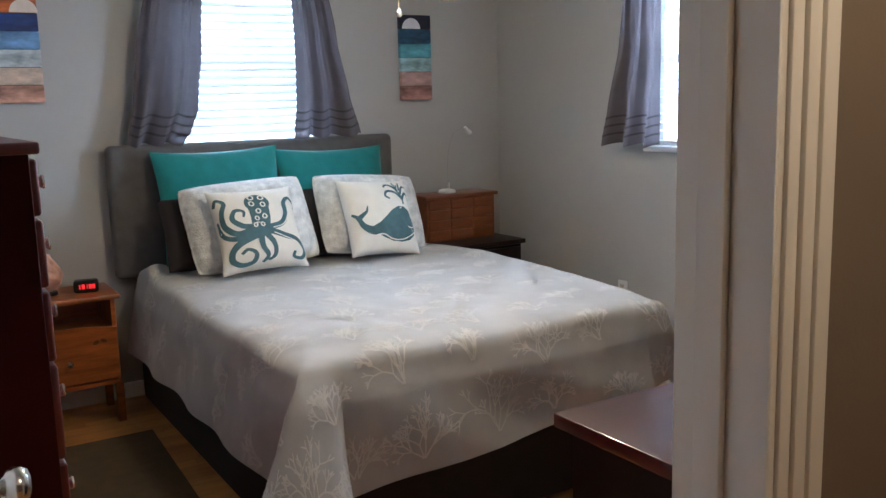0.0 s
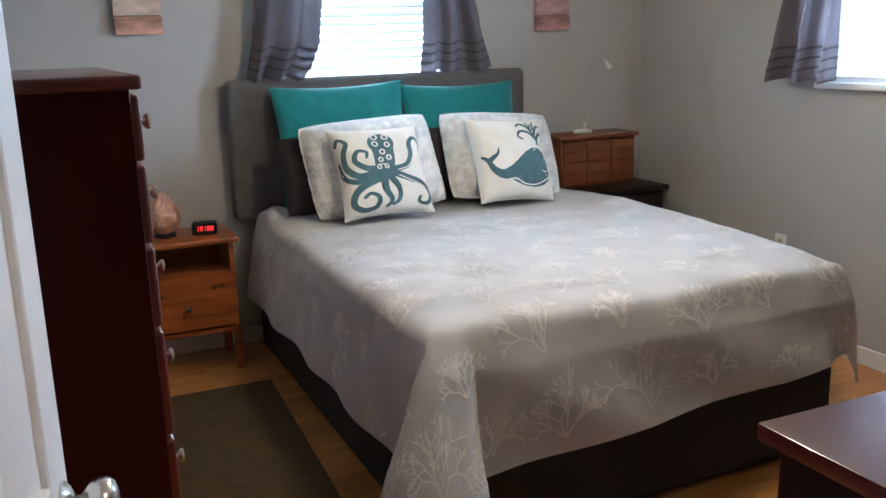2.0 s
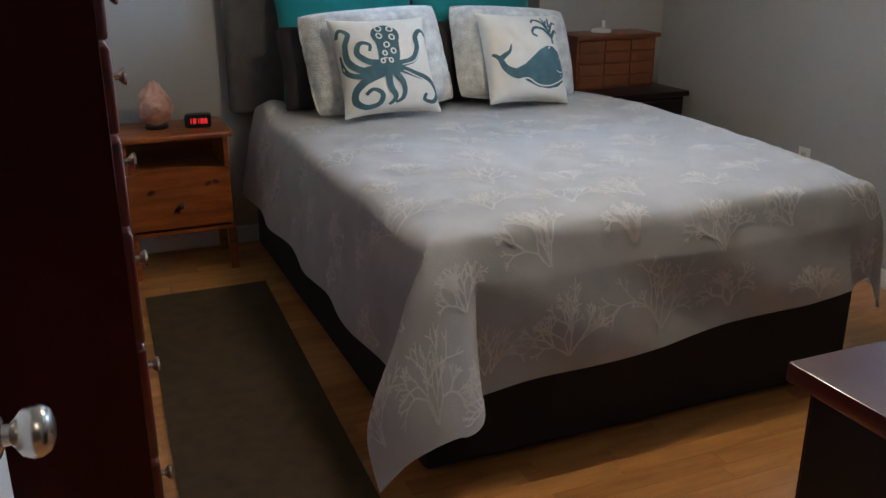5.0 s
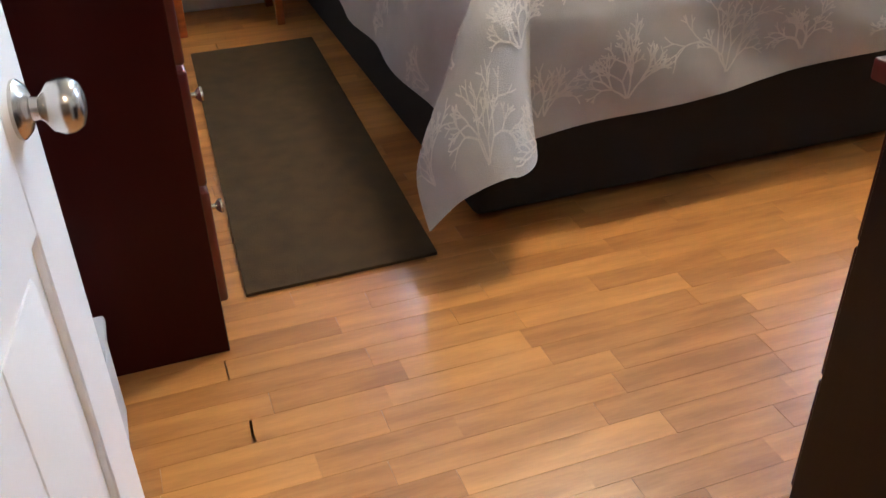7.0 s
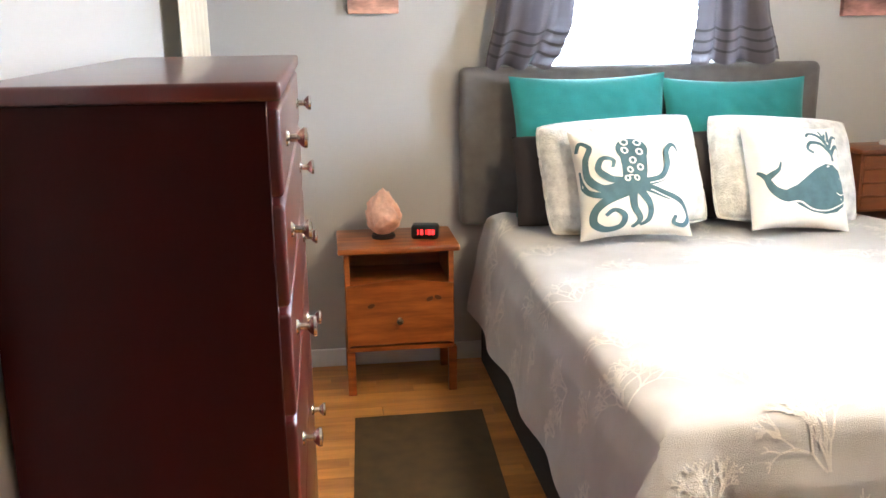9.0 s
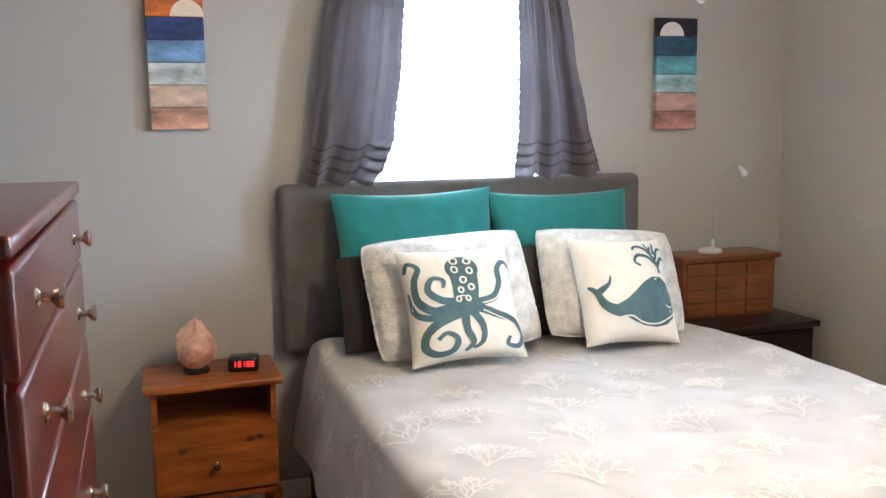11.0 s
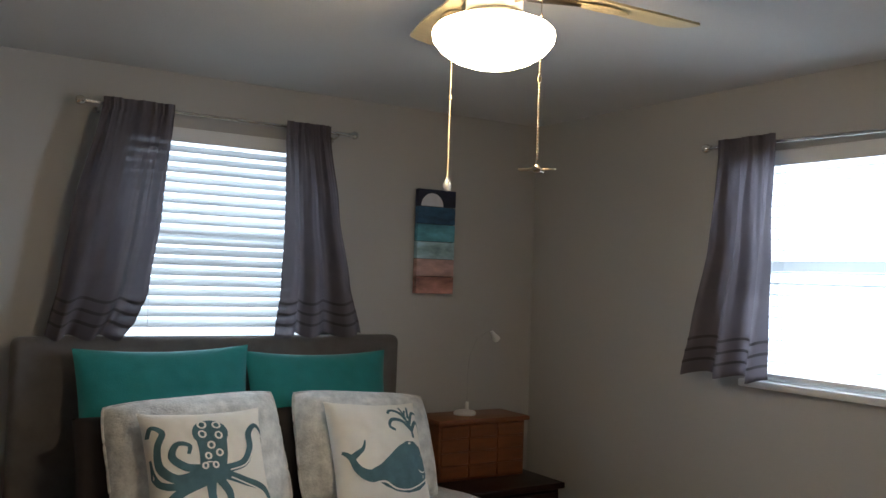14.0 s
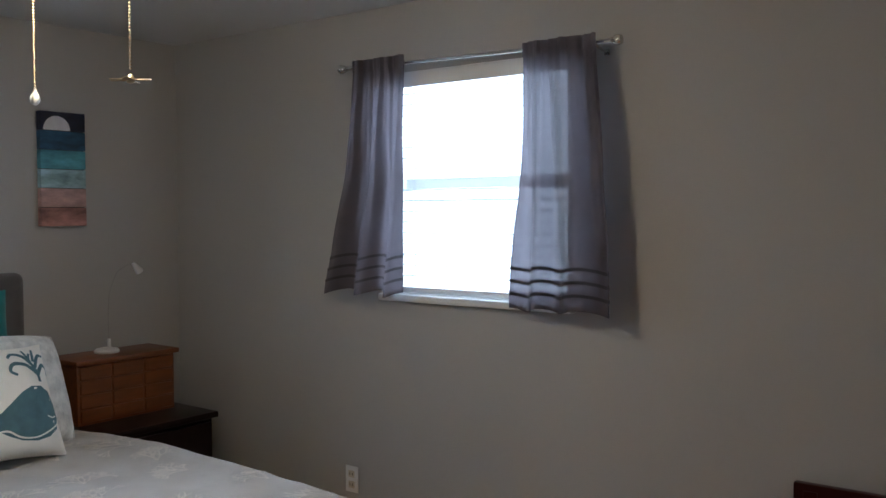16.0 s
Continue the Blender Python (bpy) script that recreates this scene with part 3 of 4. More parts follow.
# ---- pillows ----
def pillow_fn(w, h, t, pinch=0.10, seed=0, power=2.6, soft=0.0):
    """Front (+) and back (-) of a cushion lying in local x-z, y its thickness."""
    def fn(u, v, side, off=0.0):
        a, b = 2 * u - 1, 2 * v - 1
        k = max(0.0, (1 - abs(a) ** power)) ** 0.55 * max(0.0, (1 - abs(b) ** power)) ** 0.55
        x = a * w / 2 * (1 - pinch * (1 - abs(b) ** 2) * abs(a) ** 4)
        z = b * h / 2 * (1 - pinch * (1 - abs(a) ** 2) * abs(b) ** 4)
        wr = 0.10 * noise.noise(Vector((a * 2.2 + seed, b * 2.2, side * 3.0 + seed))) + 0.05 * noise.noise(Vector((a * 6 + seed, b * 6, seed)))
        x *= 1 - soft * a * a * b * b * abs(a * b)
        z *= 1 - soft * 1.3 * a * a * b * b * abs(a * b)
        y = -side * (t / 2 * k * (1 + wr) + off)
        return Vector((x, y, z))
    return fn


def pillow(name, label, material, w, h, t, at, tilt, turn=0, lean=0, seed=0, pinch=0.08, piping=None, ribs=False, group="", soft=0.0):
    fn = pillow_fn(w, h, t, pinch, seed, soft=soft)
    bm = bmesh.new()
    n = 110 if ribs else 44
    nx = 44
    for side in (1, -1):
        g = []
        for i in range(nx + 1):
            row = []
            for j in range(n + 1):
                p = fn(i / nx, j / n, side)
                if ribs:
                    edge = min(1.0, 8 * min(i / nx, 1 - i / nx), 8 * min(j / n, 1 - j / n))
                    p.y -= side * 0.0008 * math.cos(j * math.pi) * edge
                row.append(bm.verts.new(p))
            g.append(row)
        for i in range(nx):
            for j in range(n):
                bm.faces.new((g[i][j], g[i + 1][j], g[i + 1][j + 1], g[i][j + 1]))
    bmesh.ops.remove_doubles(bm, verts=bm.verts[:], dist=0.0005)
    bmesh.ops.recalc_face_normals(bm, faces=bm.faces)
    ob = tagged(part(name, bm, material), label, "pillow", group)
    ob.matrix_basis = Matrix.Translation(at) @ Matrix.Rotation(radians(turn), 4, "Z") @ Matrix.Rotation(radians(-tilt), 4, "X") @ Matrix.Rotation(radians(lean), 4, "Y") @ Matrix.Translation((0, 0, h / 2))
    if piping:
        loop = [fn(k / 24, 0, 1) for k in range(24)] + [fn(1, k / 24, 1) for k in range(24)] + [fn(1 - k / 24, 1, 1) for k in range(24)] + [fn(0, 1 - k / 24, 1) for k in range(25)]
        part("piping", tube(loop, 0.006, 6), piping, ob)
    return ob, fn


TOP = BZ + 0.040
pillow("euro_pillow", "teal corduroy pillow propped against the headboard", TEAL, 0.68, 0.625, 0.15, (-0.245, -0.335, TOP - 0.01), 14, -1, -0.6, 1, 0.07, None, True, "teal pillows")
pillow("euro_pillow", "teal corduroy pillow propped against the headboard", TEAL, 0.66, 0.60, 0.15, (0.400, -0.335, TOP - 0.01), 14, 1, 0.6, 2, 0.07, None, True, "teal pillows")
pillow("bed_pillow", "dark brown sateen pillow behind the shams", BROWNP, 0.72, 0.40, 0.14, (-0.265, -0.47, TOP - 0.005), 20, 0, 0, 3, soft=0.06)
pillow("bed_pillow", "dark brown sateen pillow behind the shams", BROWNP, 0.66, 0.40, 0.14, (0.46, -0.47, TOP - 0.005), 20, 0, 0, 4, soft=0.06)
pillow("sham_pillow", "silver grey patterned sham with piped edge", SHAM, 0.67, 0.475, 0.24, (-0.186, -0.635, TOP + 0.012), 27, 0, -3.0, 5, 0.04, SHAM, False, "shams", 0.07)
pillow("sham_pillow", "silver grey patterned sham with piped edge", SHAM, 0.63, 0.465, 0.24, (0.470, -0.625, TOP + 0.012), 28, 2, 4.5, 6, 0.04, SHAM, False, "shams", 0.07)
octo, ofn = pillow("throw_pillow", "cream canvas cushion printed with a slate teal sea motif", CREAM, 0.46, 0.455, 0.17, (-0.222, -0.81, TOP + 0.012), 28, 3.5, 0.6, 7, 0.13, None, False, "throw pillows", 0.03)
whale, wfn = pillow("throw_pillow", "cream canvas cushion printed with a slate teal sea motif", CREAM, 0.42, 0.455, 0.17, (0.434, -0.80, TOP + 0.012), 29, 3, 4.0, 9, 0.13, None, False, "throw pillows", 0.03)


def print_strips(parent, fn, strips, material, off):
    """Curved strips of print: (points as (u, v), half width at start, half width at end)."""
    paths = []
    for pts, w0, w1 in strips:
        P = [Vector((a, b, 0)) for a, b in pts]
        sm = []
        for i in range(len(P) - 1):
            p0, p1, p2, p3 = P[max(i - 1, 0)], P[i], P[i + 1], P[min(i + 2, len(P) - 1)]
            for k in range(7):
                t = k / 7
                sm.append(0.5 * ((2 * p1) + (p2 - p0) * t + (2 * p0 - 5 * p1 + 4 * p2 - p3) * t * t + (3 * p1 - p0 - 3 * p2 + p3) * t ** 3))
        sm.append(P[-1])
        paths.append([(q.x, q.y, w0 + (w1 - w0) * i / (len(sm) - 1)) for i, q in enumerate(sm)])
    for k, path in enumerate(paths):
        vs, fs = ribbons([path], lambda a, b: fn(min(max(a, 0.01), 0.99), min(max(b, 0.01), 0.99), 1, off + 0.00015 * k))
        me = bpy.data.meshes.new("print")
        me.from_pydata([tuple(q) for q in vs], [], fs)
        me.materials.append(material)
        new("print", me).parent = parent


def print_blob(fn, outline, material, parent, off, rings=6):
    """A filled shape of print: the outline drawn in to its middle."""
    cx = sum(p[0] for p in outline) / len(outline)
    cy = sum(p[1] for p in outline) / len(outline)
    n = len(outline)
    vs = [fn(cx, cy, 1, off)]
    for r in range(1, rings + 1):
        vs += [fn(cx + (a - cx) * r / rings, cy + (b - cy) * r / rings, 1, off) for a, b in outline]
    fs = [(0, 1 + k, 1 + (k + 1) % n) for k in range(n)]
    for r in range(rings - 1):
        o = 1 + r * n
        fs += [(o + k, o + n + k, o + n + (k + 1) % n, o + (k + 1) % n) for k in range(n)]
    me = bpy.data.meshes.new("print")
    me.from_pydata([tuple(q) for q in vs], [], fs)
    me.materials.append(material)
    ob = new("print", me)
    ob.parent = parent
    return ob


def ellipse(cx, cy, rx, ry, n=22, turn=0.0):
    c, s = math.cos(turn), math.sin(turn)
    return [(cx + rx * math.cos(a) * c - ry * math.sin(a) * s, cy + rx * math.cos(a) * s + ry * math.sin(a) * c) for a in (2 * math.pi * k / n for k in range(n))]


# curling motif on one cushion
flat_ofn = ofn


def ofn(u, v, side, off=0.0):
    return flat_ofn(min(0.995, max(0.005, 0.49 + (u - 0.5) * 1.1)), 0.015 + 0.91 * v, side, off)


print_blob(ofn, ellipse(0.50, 0.80, 0.125, 0.13), PRINT, octo, 0.002)
print_strips(octo, ofn, [([(0.50, 0.80), (0.50, 0.62), (0.48, 0.46)], 0.112, 0.085)], PRINT, 0.0021)
print_blob(ofn, ellipse(0.47, 0.46, 0.15, 0.085), PRINT, octo, 0.0024)
print_strips(octo, ofn, [
    ([(0.40, 0.46), (0.24, 0.44), (0.13, 0.55), (0.13, 0.72), (0.18, 0.84), (0.11, 0.90), (0.07, 0.82)], 0.040, 0.014),
    ([(0.42, 0.50), (0.30, 0.53), (0.22, 0.62), (0.26, 0.72), (0.34, 0.70), (0.33, 0.63)], 0.035, 0.012),
    ([(0.40, 0.42), (0.24, 0.38), (0.12, 0.42), (0.07, 0.52), (0.06, 0.64)], 0.035, 0.014),
    ([(0.42, 0.40), (0.26, 0.33), (0.16, 0.24), (0.15, 0.13), (0.24, 0.06), (0.35, 0.08), (0.38, 0.18), (0.31, 0.24), (0.24, 0.19)], 0.040, 0.016),
    ([(0.46, 0.40), (0.46, 0.26), (0.50, 0.14), (0.44, 0.06)], 0.035, 0.015),
    ([(0.52, 0.40), (0.58, 0.28), (0.57, 0.14), (0.50, 0.08)], 0.033, 0.014),
    ([(0.56, 0.44), (0.72, 0.36), (0.86, 0.30), (0.92, 0.18), (0.86, 0.08), (0.77, 0.10), (0.79, 0.17)], 0.038, 0.015),
    ([(0.56, 0.48), (0.70, 0.52), (0.77, 0.64), (0.78, 0.78), (0.86, 0.86), (0.94, 0.78), (0.93, 0.70)], 0.036, 0.014),
], PRINT, 0.0027)
for k, (a, b) in enumerate([(0.45, 0.88), (0.55, 0.87), (0.44, 0.79), (0.55, 0.77), (0.49, 0.69), (0.54, 0.62), (0.46, 0.60), (0.50, 0.52), (0.43, 0.52)]):
    ring = ellipse(a, b, 0.026 - 0.0012 * k, 0.032 - 0.0012 * k, 14)
    print_strips(octo, ofn, [(ring + ring[:1], 0.007, 0.007)], CREAM, 0.0065)
print_strips(octo, ofn, [([(0.60, 0.41), (0.73, 0.335), (0.84, 0.275), (0.885, 0.18)], 0.006, 0.005),
                         ([(0.60, 0.47), (0.72, 0.51), (0.80, 0.64), (0.81, 0.76)], 0.006, 0.005)], CREAM, 0.0042)
# rounded motif on the other
body = [(0.30, 0.33), (0.40, 0.37), (0.50, 0.44), (0.60, 0.515), (0.70, 0.56), (0.80, 0.565), (0.88, 0.52), (0.93, 0.42), (0.935, 0.30), (0.89, 0.21),
        (0.80, 0.15), (0.68, 0.125), (0.55, 0.14), (0.43, 0.19), (0.33, 0.25)]
print_blob(wfn, body, PRINT, whale, 0.002)
print_strips(whale, wfn, [
    ([(0.48, 0.305), (0.36, 0.275), (0.25, 0.29), (0.17, 0.35), (0.12, 0.45)], 0.062, 0.026),
    ([(0.14, 0.42), (0.09, 0.47), (0.04, 0.50)], 0.032, 0.010),
    ([(0.12, 0.43), (0.19, 0.47), (0.25, 0.51), (0.28, 0.58)], 0.034, 0.006),
    ([(0.81, 0.60), (0.80, 0.70), (0.76, 0.79), (0.79, 0.87)], 0.018, 0.012),
    ([(0.80, 0.67), (0.70, 0.75), (0.60, 0.76), (0.56, 0.70), (0.61, 0.66)], 0.020, 0.012), ([(0.79, 0.72), (0.71, 0.83), (0.61, 0.86), (0.57, 0.82)], 0.018, 0.012),
    ([(0.81, 0.67), (0.89, 0.75), (0.95, 0.72), (0.94, 0.66)], 0.020, 0.012), ([(0.80, 0.73), (0.87, 0.84), (0.94, 0.84)], 0.018, 0.012),
    ([(0.77, 0.78), (0.72, 0.90)], 0.016, 0.010), ([(0.80, 0.78), (0.83, 0.91)], 0.016, 0.010)], PRINT, 0.0027)
print_strips(whale, wfn, [([(0.30, 0.215), (0.42, 0.225), (0.54, 0.165), (0.68, 0.155), (0.82, 0.205), (0.92, 0.26)], 0.008, 0.006),
                          ([(0.80, 0.315), (0.85, 0.30), (0.90, 0.315)], 0.006, 0.005)], CREAM, 0.0042)


# ---- wall art ----
def art(label, x0, z0, w, h, colors, sun_color, tilt):
    a = thing("wall_art", label, "wall art", (x0, -0.003, z0), group="plank paintings")
    a.matrix_basis = pose(x0, -0.003, z0, 0, tilt, 0)
    part("backing", solid(0.006, -0.028, 0.006, w - 0.006, 0.0, h - 0.006), BLACK, a)
    n = len(colors)
    hh = h / n
    for k, (c0, c1) in enumerate(colors):
        m = mat("plank_paint", tuple(q * 0.75 for q in c0), 0.7, var=0.45, scale=11, fine=48, bump=0.3, stretch=(0.7, 1, 1.8), second=tuple(q * 1.15 for q in c1))
        z1 = h - k * hh
        part("plank", solid(0, -0.036, z1 - hh + 0.0012, w, -0.004, z1 - 0.0012, 0.0022, 1), m, a)
    cx, cz, r = (w * 0.72 if sun_color[0] > 0.8 else w * 0.36), h - hh + 0.002, hh * 0.74
    bm = prism([(cx + r * math.cos(t), cz + r * math.sin(t)) for t in (math.pi * k / 20 for k in range(21))], -0.0385, -0.0362)
    part("painted_disc", bm, mat("disc_paint", sun_color, 0.7, var=0.06, scale=30), a)
    return a


art("sunset beach painting on six wooden planks", -1.247, 1.578, 0.214, 0.514,
    [((0.55, 0.075, 0.012), (0.75, 0.16, 0.03)), ((0.012, 0.022, 0.10), (0.03, 0.06, 0.22)), ((0.05, 0.13, 0.34), (0.16, 0.30, 0.52)),
     ((0.42, 0.55, 0.62), (0.56, 0.66, 0.70)), ((0.46, 0.50, 0.50), (0.66, 0.44, 0.33)), ((0.24, 0.10, 0.07), (0.52, 0.28, 0.20))], (0.85, 0.72, 0.60), 0)
art("moonlit beach painting on six wooden planks", 0.974, 1.545, 0.214, 0.508,
    [((0.006, 0.007, 0.020), (0.012, 0.016, 0.045)), ((0.012, 0.055, 0.12), (0.03, 0.10, 0.19)), ((0.05, 0.20, 0.28), (0.10, 0.32, 0.40)),
     ((0.26, 0.46, 0.52), (0.36, 0.55, 0.60)), ((0.32, 0.33, 0.36), (0.50, 0.30, 0.26)), ((0.20, 0.085, 0.07), (0.42, 0.21, 0.18))], (0.75, 0.74, 0.78), 0)


# ---- tall chest ----
def round_knob(parent, m, name="knob", s=1.0, material=None):
    return part(name, lathe([(0, 0), (0.012 * s, 0), (0.011 * s, 0.003), (0.006 * s, 0.006), (0.006 * s, 0.016 * s), (0.012 * s, 0.021 * s), (0.0155 * s, 0.026 * s), (0.015 * s, 0.030 * s), (0, 0.032 * s)], m, 18), material or CHROME, parent, "")


def build_chest():
    x0, x1, y0, y1, top = -1.848, -1.440, -2.630, -1.52, 1.462
    c = thing("chest_of_drawers", "tall dark cherry chest of drawers with nickel knobs", "chest of drawers", (x0, y0, 0), turn=0.25)
    D, W = x1 - x0, y1 - y0
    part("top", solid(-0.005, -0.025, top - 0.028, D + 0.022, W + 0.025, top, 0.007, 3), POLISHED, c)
    # Side panels in the shade-darkened tone; top and drawers in the lit one.
    part("side_panel", solid(0, 0, 0.0, D, 0.022, top - 0.028, 0.002, 1), CHERRY_SHADE, c)
    part("side_panel", solid(0, W - 0.022, 0.0, D, W, top - 0.028, 0.002, 1), CHERRY_SHADE, c)
    part("back_panel", solid(0.004, 0.022, 0.05, 0.012, W - 0.022, top - 0.03), CHERRY_SHADE, c)
    part("carcass", solid(0.012, 0.0225, 0.10, D - 0.012, W - 0.0225, top - 0.0285), ESPRESSO, c)
    part("plinth", solid(0.03, 0.0225, 0.0, D - 0.012, W - 0.0225, 0.099), CHERRY_SHADE, c)
    zs = [top - 0.035, 1.285, 1.115, 0.935, 0.690, 0.425, 0.130]
    for z1, z0 in zip(zs, zs[1:]):
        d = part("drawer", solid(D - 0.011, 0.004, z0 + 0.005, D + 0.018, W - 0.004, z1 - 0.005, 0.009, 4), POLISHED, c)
        for y in (W * 0.175, W * 0.80):
            m = Matrix.Translation((D + 0.018, y, (z0 + z1) / 2)) @ Matrix.Rotation(math.pi / 2, 4, "Y")
            round_knob(d, m, s=1.15)
    return c


build_chest()


# ---- nightstand with lamp and clock ----
def build_nightstand():
    x0, x1, y0, y1, top = -1.335, -0.831, -0.405, -0.035, 0.652
    n = thing("nightstand", "orange pine nightstand with open shelf and one drawer", "nightstand", (x0, y0, 0))
    W, D = x1 - x0, y1 - y0
    part("top", solid(0, 0, top - 0.026, W, D, top, 0.009, 3), PINE, n)
    for a in (0.025, W - 0.047):
        part("side", solid(a, 0.03, 0.20, a + 0.022, D - 0.012, top - 0.026, 0.002, 1), PINE, n)
        for y in (0.03, D - 0.05):
            bm = bmesh.new()
            box(bm, a - 0.003, y, 0, a + 0.033, y + 0.036, 0.20, 0.003, 1)
            part("leg", bm, PINE, n)
    part("back", solid(0.047, D - 0.022, 0.20, W - 0.047, D - 0.012, top - 0.026), PINE, n)
    part("shelf", solid(0.047, 0.04, 0.475, W - 0.047, D - 0.023, 0.49, 0.001, 1), PINE, n)
    part("bottom_rail", solid(0.0335, 0.022, 0.20, W - 0.0335, D - 0.03, 0.222, 0.003, 1), PINE, n)
    pts = [(0.030, 0.235), (W - 0.030, 0.235)] + [(W - 0.030 - (W - 0.06) * k / 16, 0.488 + 0.022 * math.sin(math.pi * k / 16)) for k in range(17)]
    d = part("drawer", prism(pts, 0.008, 0.028), PINE, n)
    round_knob(d, Matrix.Translation((W / 2 - 0.006, 0.008, 0.34)) @ Matrix.Rotation(math.pi / 2, 4, "X"), s=0.95)
    for a, b, t in ((W - 0.13, 0.425, 0.5), (W - 0.095, 0.43, -0.4), (0.13, 0.405, 0.3)):
        part("knot", lathe([(0, 0), (0.016, 0.0), (0.015, 0.0012), (0, 0.0014)], Matrix.Translation((a, 0.0078, b)) @ Matrix.Rotation(math.pi / 2, 4, "X") @ Matrix.Rotation(t, 4, "Z") @ Matrix.Diagonal((1, 0.6, 1, 1)), 14), KNOT, d)
    return top


NS_TOP = build_nightstand()
lamp = thing("salt_lamp", "pink rock salt lamp on a dark wooden base", "lamp", (-1.135, -0.21, NS_TOP))
part("base", lathe([(0, 0), (0.050, 0), (0.052, 0.006), (0.048, 0.016), (0, 0.017)], Matrix(), 24), ESPRESSO, lamp)
bm = bmesh.new()
bmesh.ops.create_icosphere(bm, subdivisions=4, radius=1.0)
for v in bm.verts:
    p = v.co.copy()
    k = 1 + 0.30 * noise.noise(p * 1.7 + Vector((3, 1, 0))) + 0.14 * noise.noise(p * 4.5)
    hgt = p.z * 0.5 + 0.5
    taper = 0.080 * (1 - 0.95 * max(0, hgt - 0.45))
    v.co = Vector((p.x * taper * k, p.y * taper * k, 0.012 + hgt * 0.205 * (0.95 + 0.08 * noise.noise(p * 3))))
part("rock", bm, SALT, lamp)
clock = thing("alarm_clock", "small black alarm clock with red lit digits", "alarm clock", (-0.96, -0.255, NS_TOP))
part("case", solid(-0.058, -0.035, 0.0, 0.058, 0.035, 0.062, 0.014, 4), BLACK, clock)
for x, w in ((-0.028, 0.004), (-0.012, 0.012), (0.006, 0.003), (0.020, 0.012), (0.036, 0.012)):
    part("digit", solid(x - w / 2, -0.0362, 0.022, x + w / 2, -0.0352, 0.044), REDLED, clock, "red lit bar")
clock.matrix_basis = pose(-0.96, -0.255, NS_TOP, 0, 0, -12)

# ---- dark nightstand with wooden box and reading light ----
ns2 = thing("nightstand", "dark espresso nightstand with one drawer", "nightstand", (0.96, -0.49, 0))
part("top", solid(-0.01, -0.012, 0.662, 0.59, 0.455, 0.69, 0.006, 3), ESPRESSO, ns2)
part("body", solid(0.01, 0.012, 0.10, 0.57, 0.45, 0.661, 0.003, 1), ESPRESSO, ns2)
d = part("drawer", solid(0.022, -0.004, 0.47, 0.558, 0.0115, 0.645, 0.005, 2), ESPRESSO, ns2)
round_knob(d, Matrix.Translation((0.29, -0.004, 0.56)) @ Matrix.Rotation(math.pi / 2, 4, "X"))
d = part("drawer", solid(0.022, -0.004, 0.14, 0.558, 0.0115, 0.455, 0.005, 2), ESPRESSO, ns2)
round_knob(d, Matrix.Translation((0.29, -0.004, 0.30)) @ Matrix.Rotation(math.pi / 2, 4, "X"))
for x in (0.012, 0.53):
    for y in (0.014, 0.41):
        part("foot", solid(x, y, 0, x + 0.04, y + 0.04, 0.101, 0.003, 1), ESPRESSO, ns2)
jb = thing("jewelry_box", "brown pine box of small drawers with overhanging top", "jewelry box", (0.985, -0.28, 0.69))
part("top", solid(-0.015, -0.018, 0.262, 0.505, 0.225, 0.284, 0.005, 2), PINE2, jb)
part("body", solid(0, 0.006, 0.0, 0.49, 0.215, 0.262, 0.003, 1), PINE2, jb)
for r in range(4):
    for x0, x1 in ((0.012, 0.16), (0.168, 0.322), (0.33, 0.478)):
        part("drawer", solid(x0, -0.002, 0.012 + r * 0.062, x1, 0.008, 0.068 + r * 0.062, 0.003, 1), PINE2, jb)
light = thing("reading_light", "small white gooseneck reading light", "lamp", (1.20, -0.16, 0.974))
part("base", lathe([(0, 0), (0.052, 0), (0.055, 0.008), (0.048, 0.018), (0.02, 0.024), (0, 0.025)], Matrix(), 24), WHITE, light)
part("stem_socket", lathe([(0, 0.02), (0.009, 0.02), (0.008, 0.06), (0, 0.062)], Matrix.Translation((0.012, 0, 0)), 12), WHITE, light)
part("gooseneck", tube([(0.012, 0, 0.055), (0.015, 0.01, 0.16), (0.03, 0.02, 0.27), (0.07, 0.02, 0.36), (0.12, 0.0, 0.395), (0.145, -0.01, 0.385)], 0.0008, 6), GLASS, light, "clear flexible neck")
part("lamp_head", lathe([(0, 0), (0.008, 0.0), (0.010, 0.012), (0.019, 0.05), (0.017, 0.056), (0, 0.057)], Matrix.Translation((0.138, -0.006, 0.398)) @ Matrix.Rotation(radians(140), 4, "Y"), 16), WHITE, light)

# ---- rug ----
rug = tagged(part("rug", sheet(lambda u, v: Vector((-1.369 + 0.515 * u + 0.075 * v, -2.43 + 1.815 * v + 0.005 * u, 0.011 + 0.0015 * noise.noise(Vector((u * 6, v * 20, 0))))), 20, 60, 0.009), RUG),
             "olive brown low-pile runner rug on the floor", "rug")

# ---- console by the doorway ----
con = thing("console_table", "long dark cherry console with a glossy top", "console", (-0.60, -3.475, 0))
# Lit cherry tone on the top; the drawers' cherry carries shade in its colour.
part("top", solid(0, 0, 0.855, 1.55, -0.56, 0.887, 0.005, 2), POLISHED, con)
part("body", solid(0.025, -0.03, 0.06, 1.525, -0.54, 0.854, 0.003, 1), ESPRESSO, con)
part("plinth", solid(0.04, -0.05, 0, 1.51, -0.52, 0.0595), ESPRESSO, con)
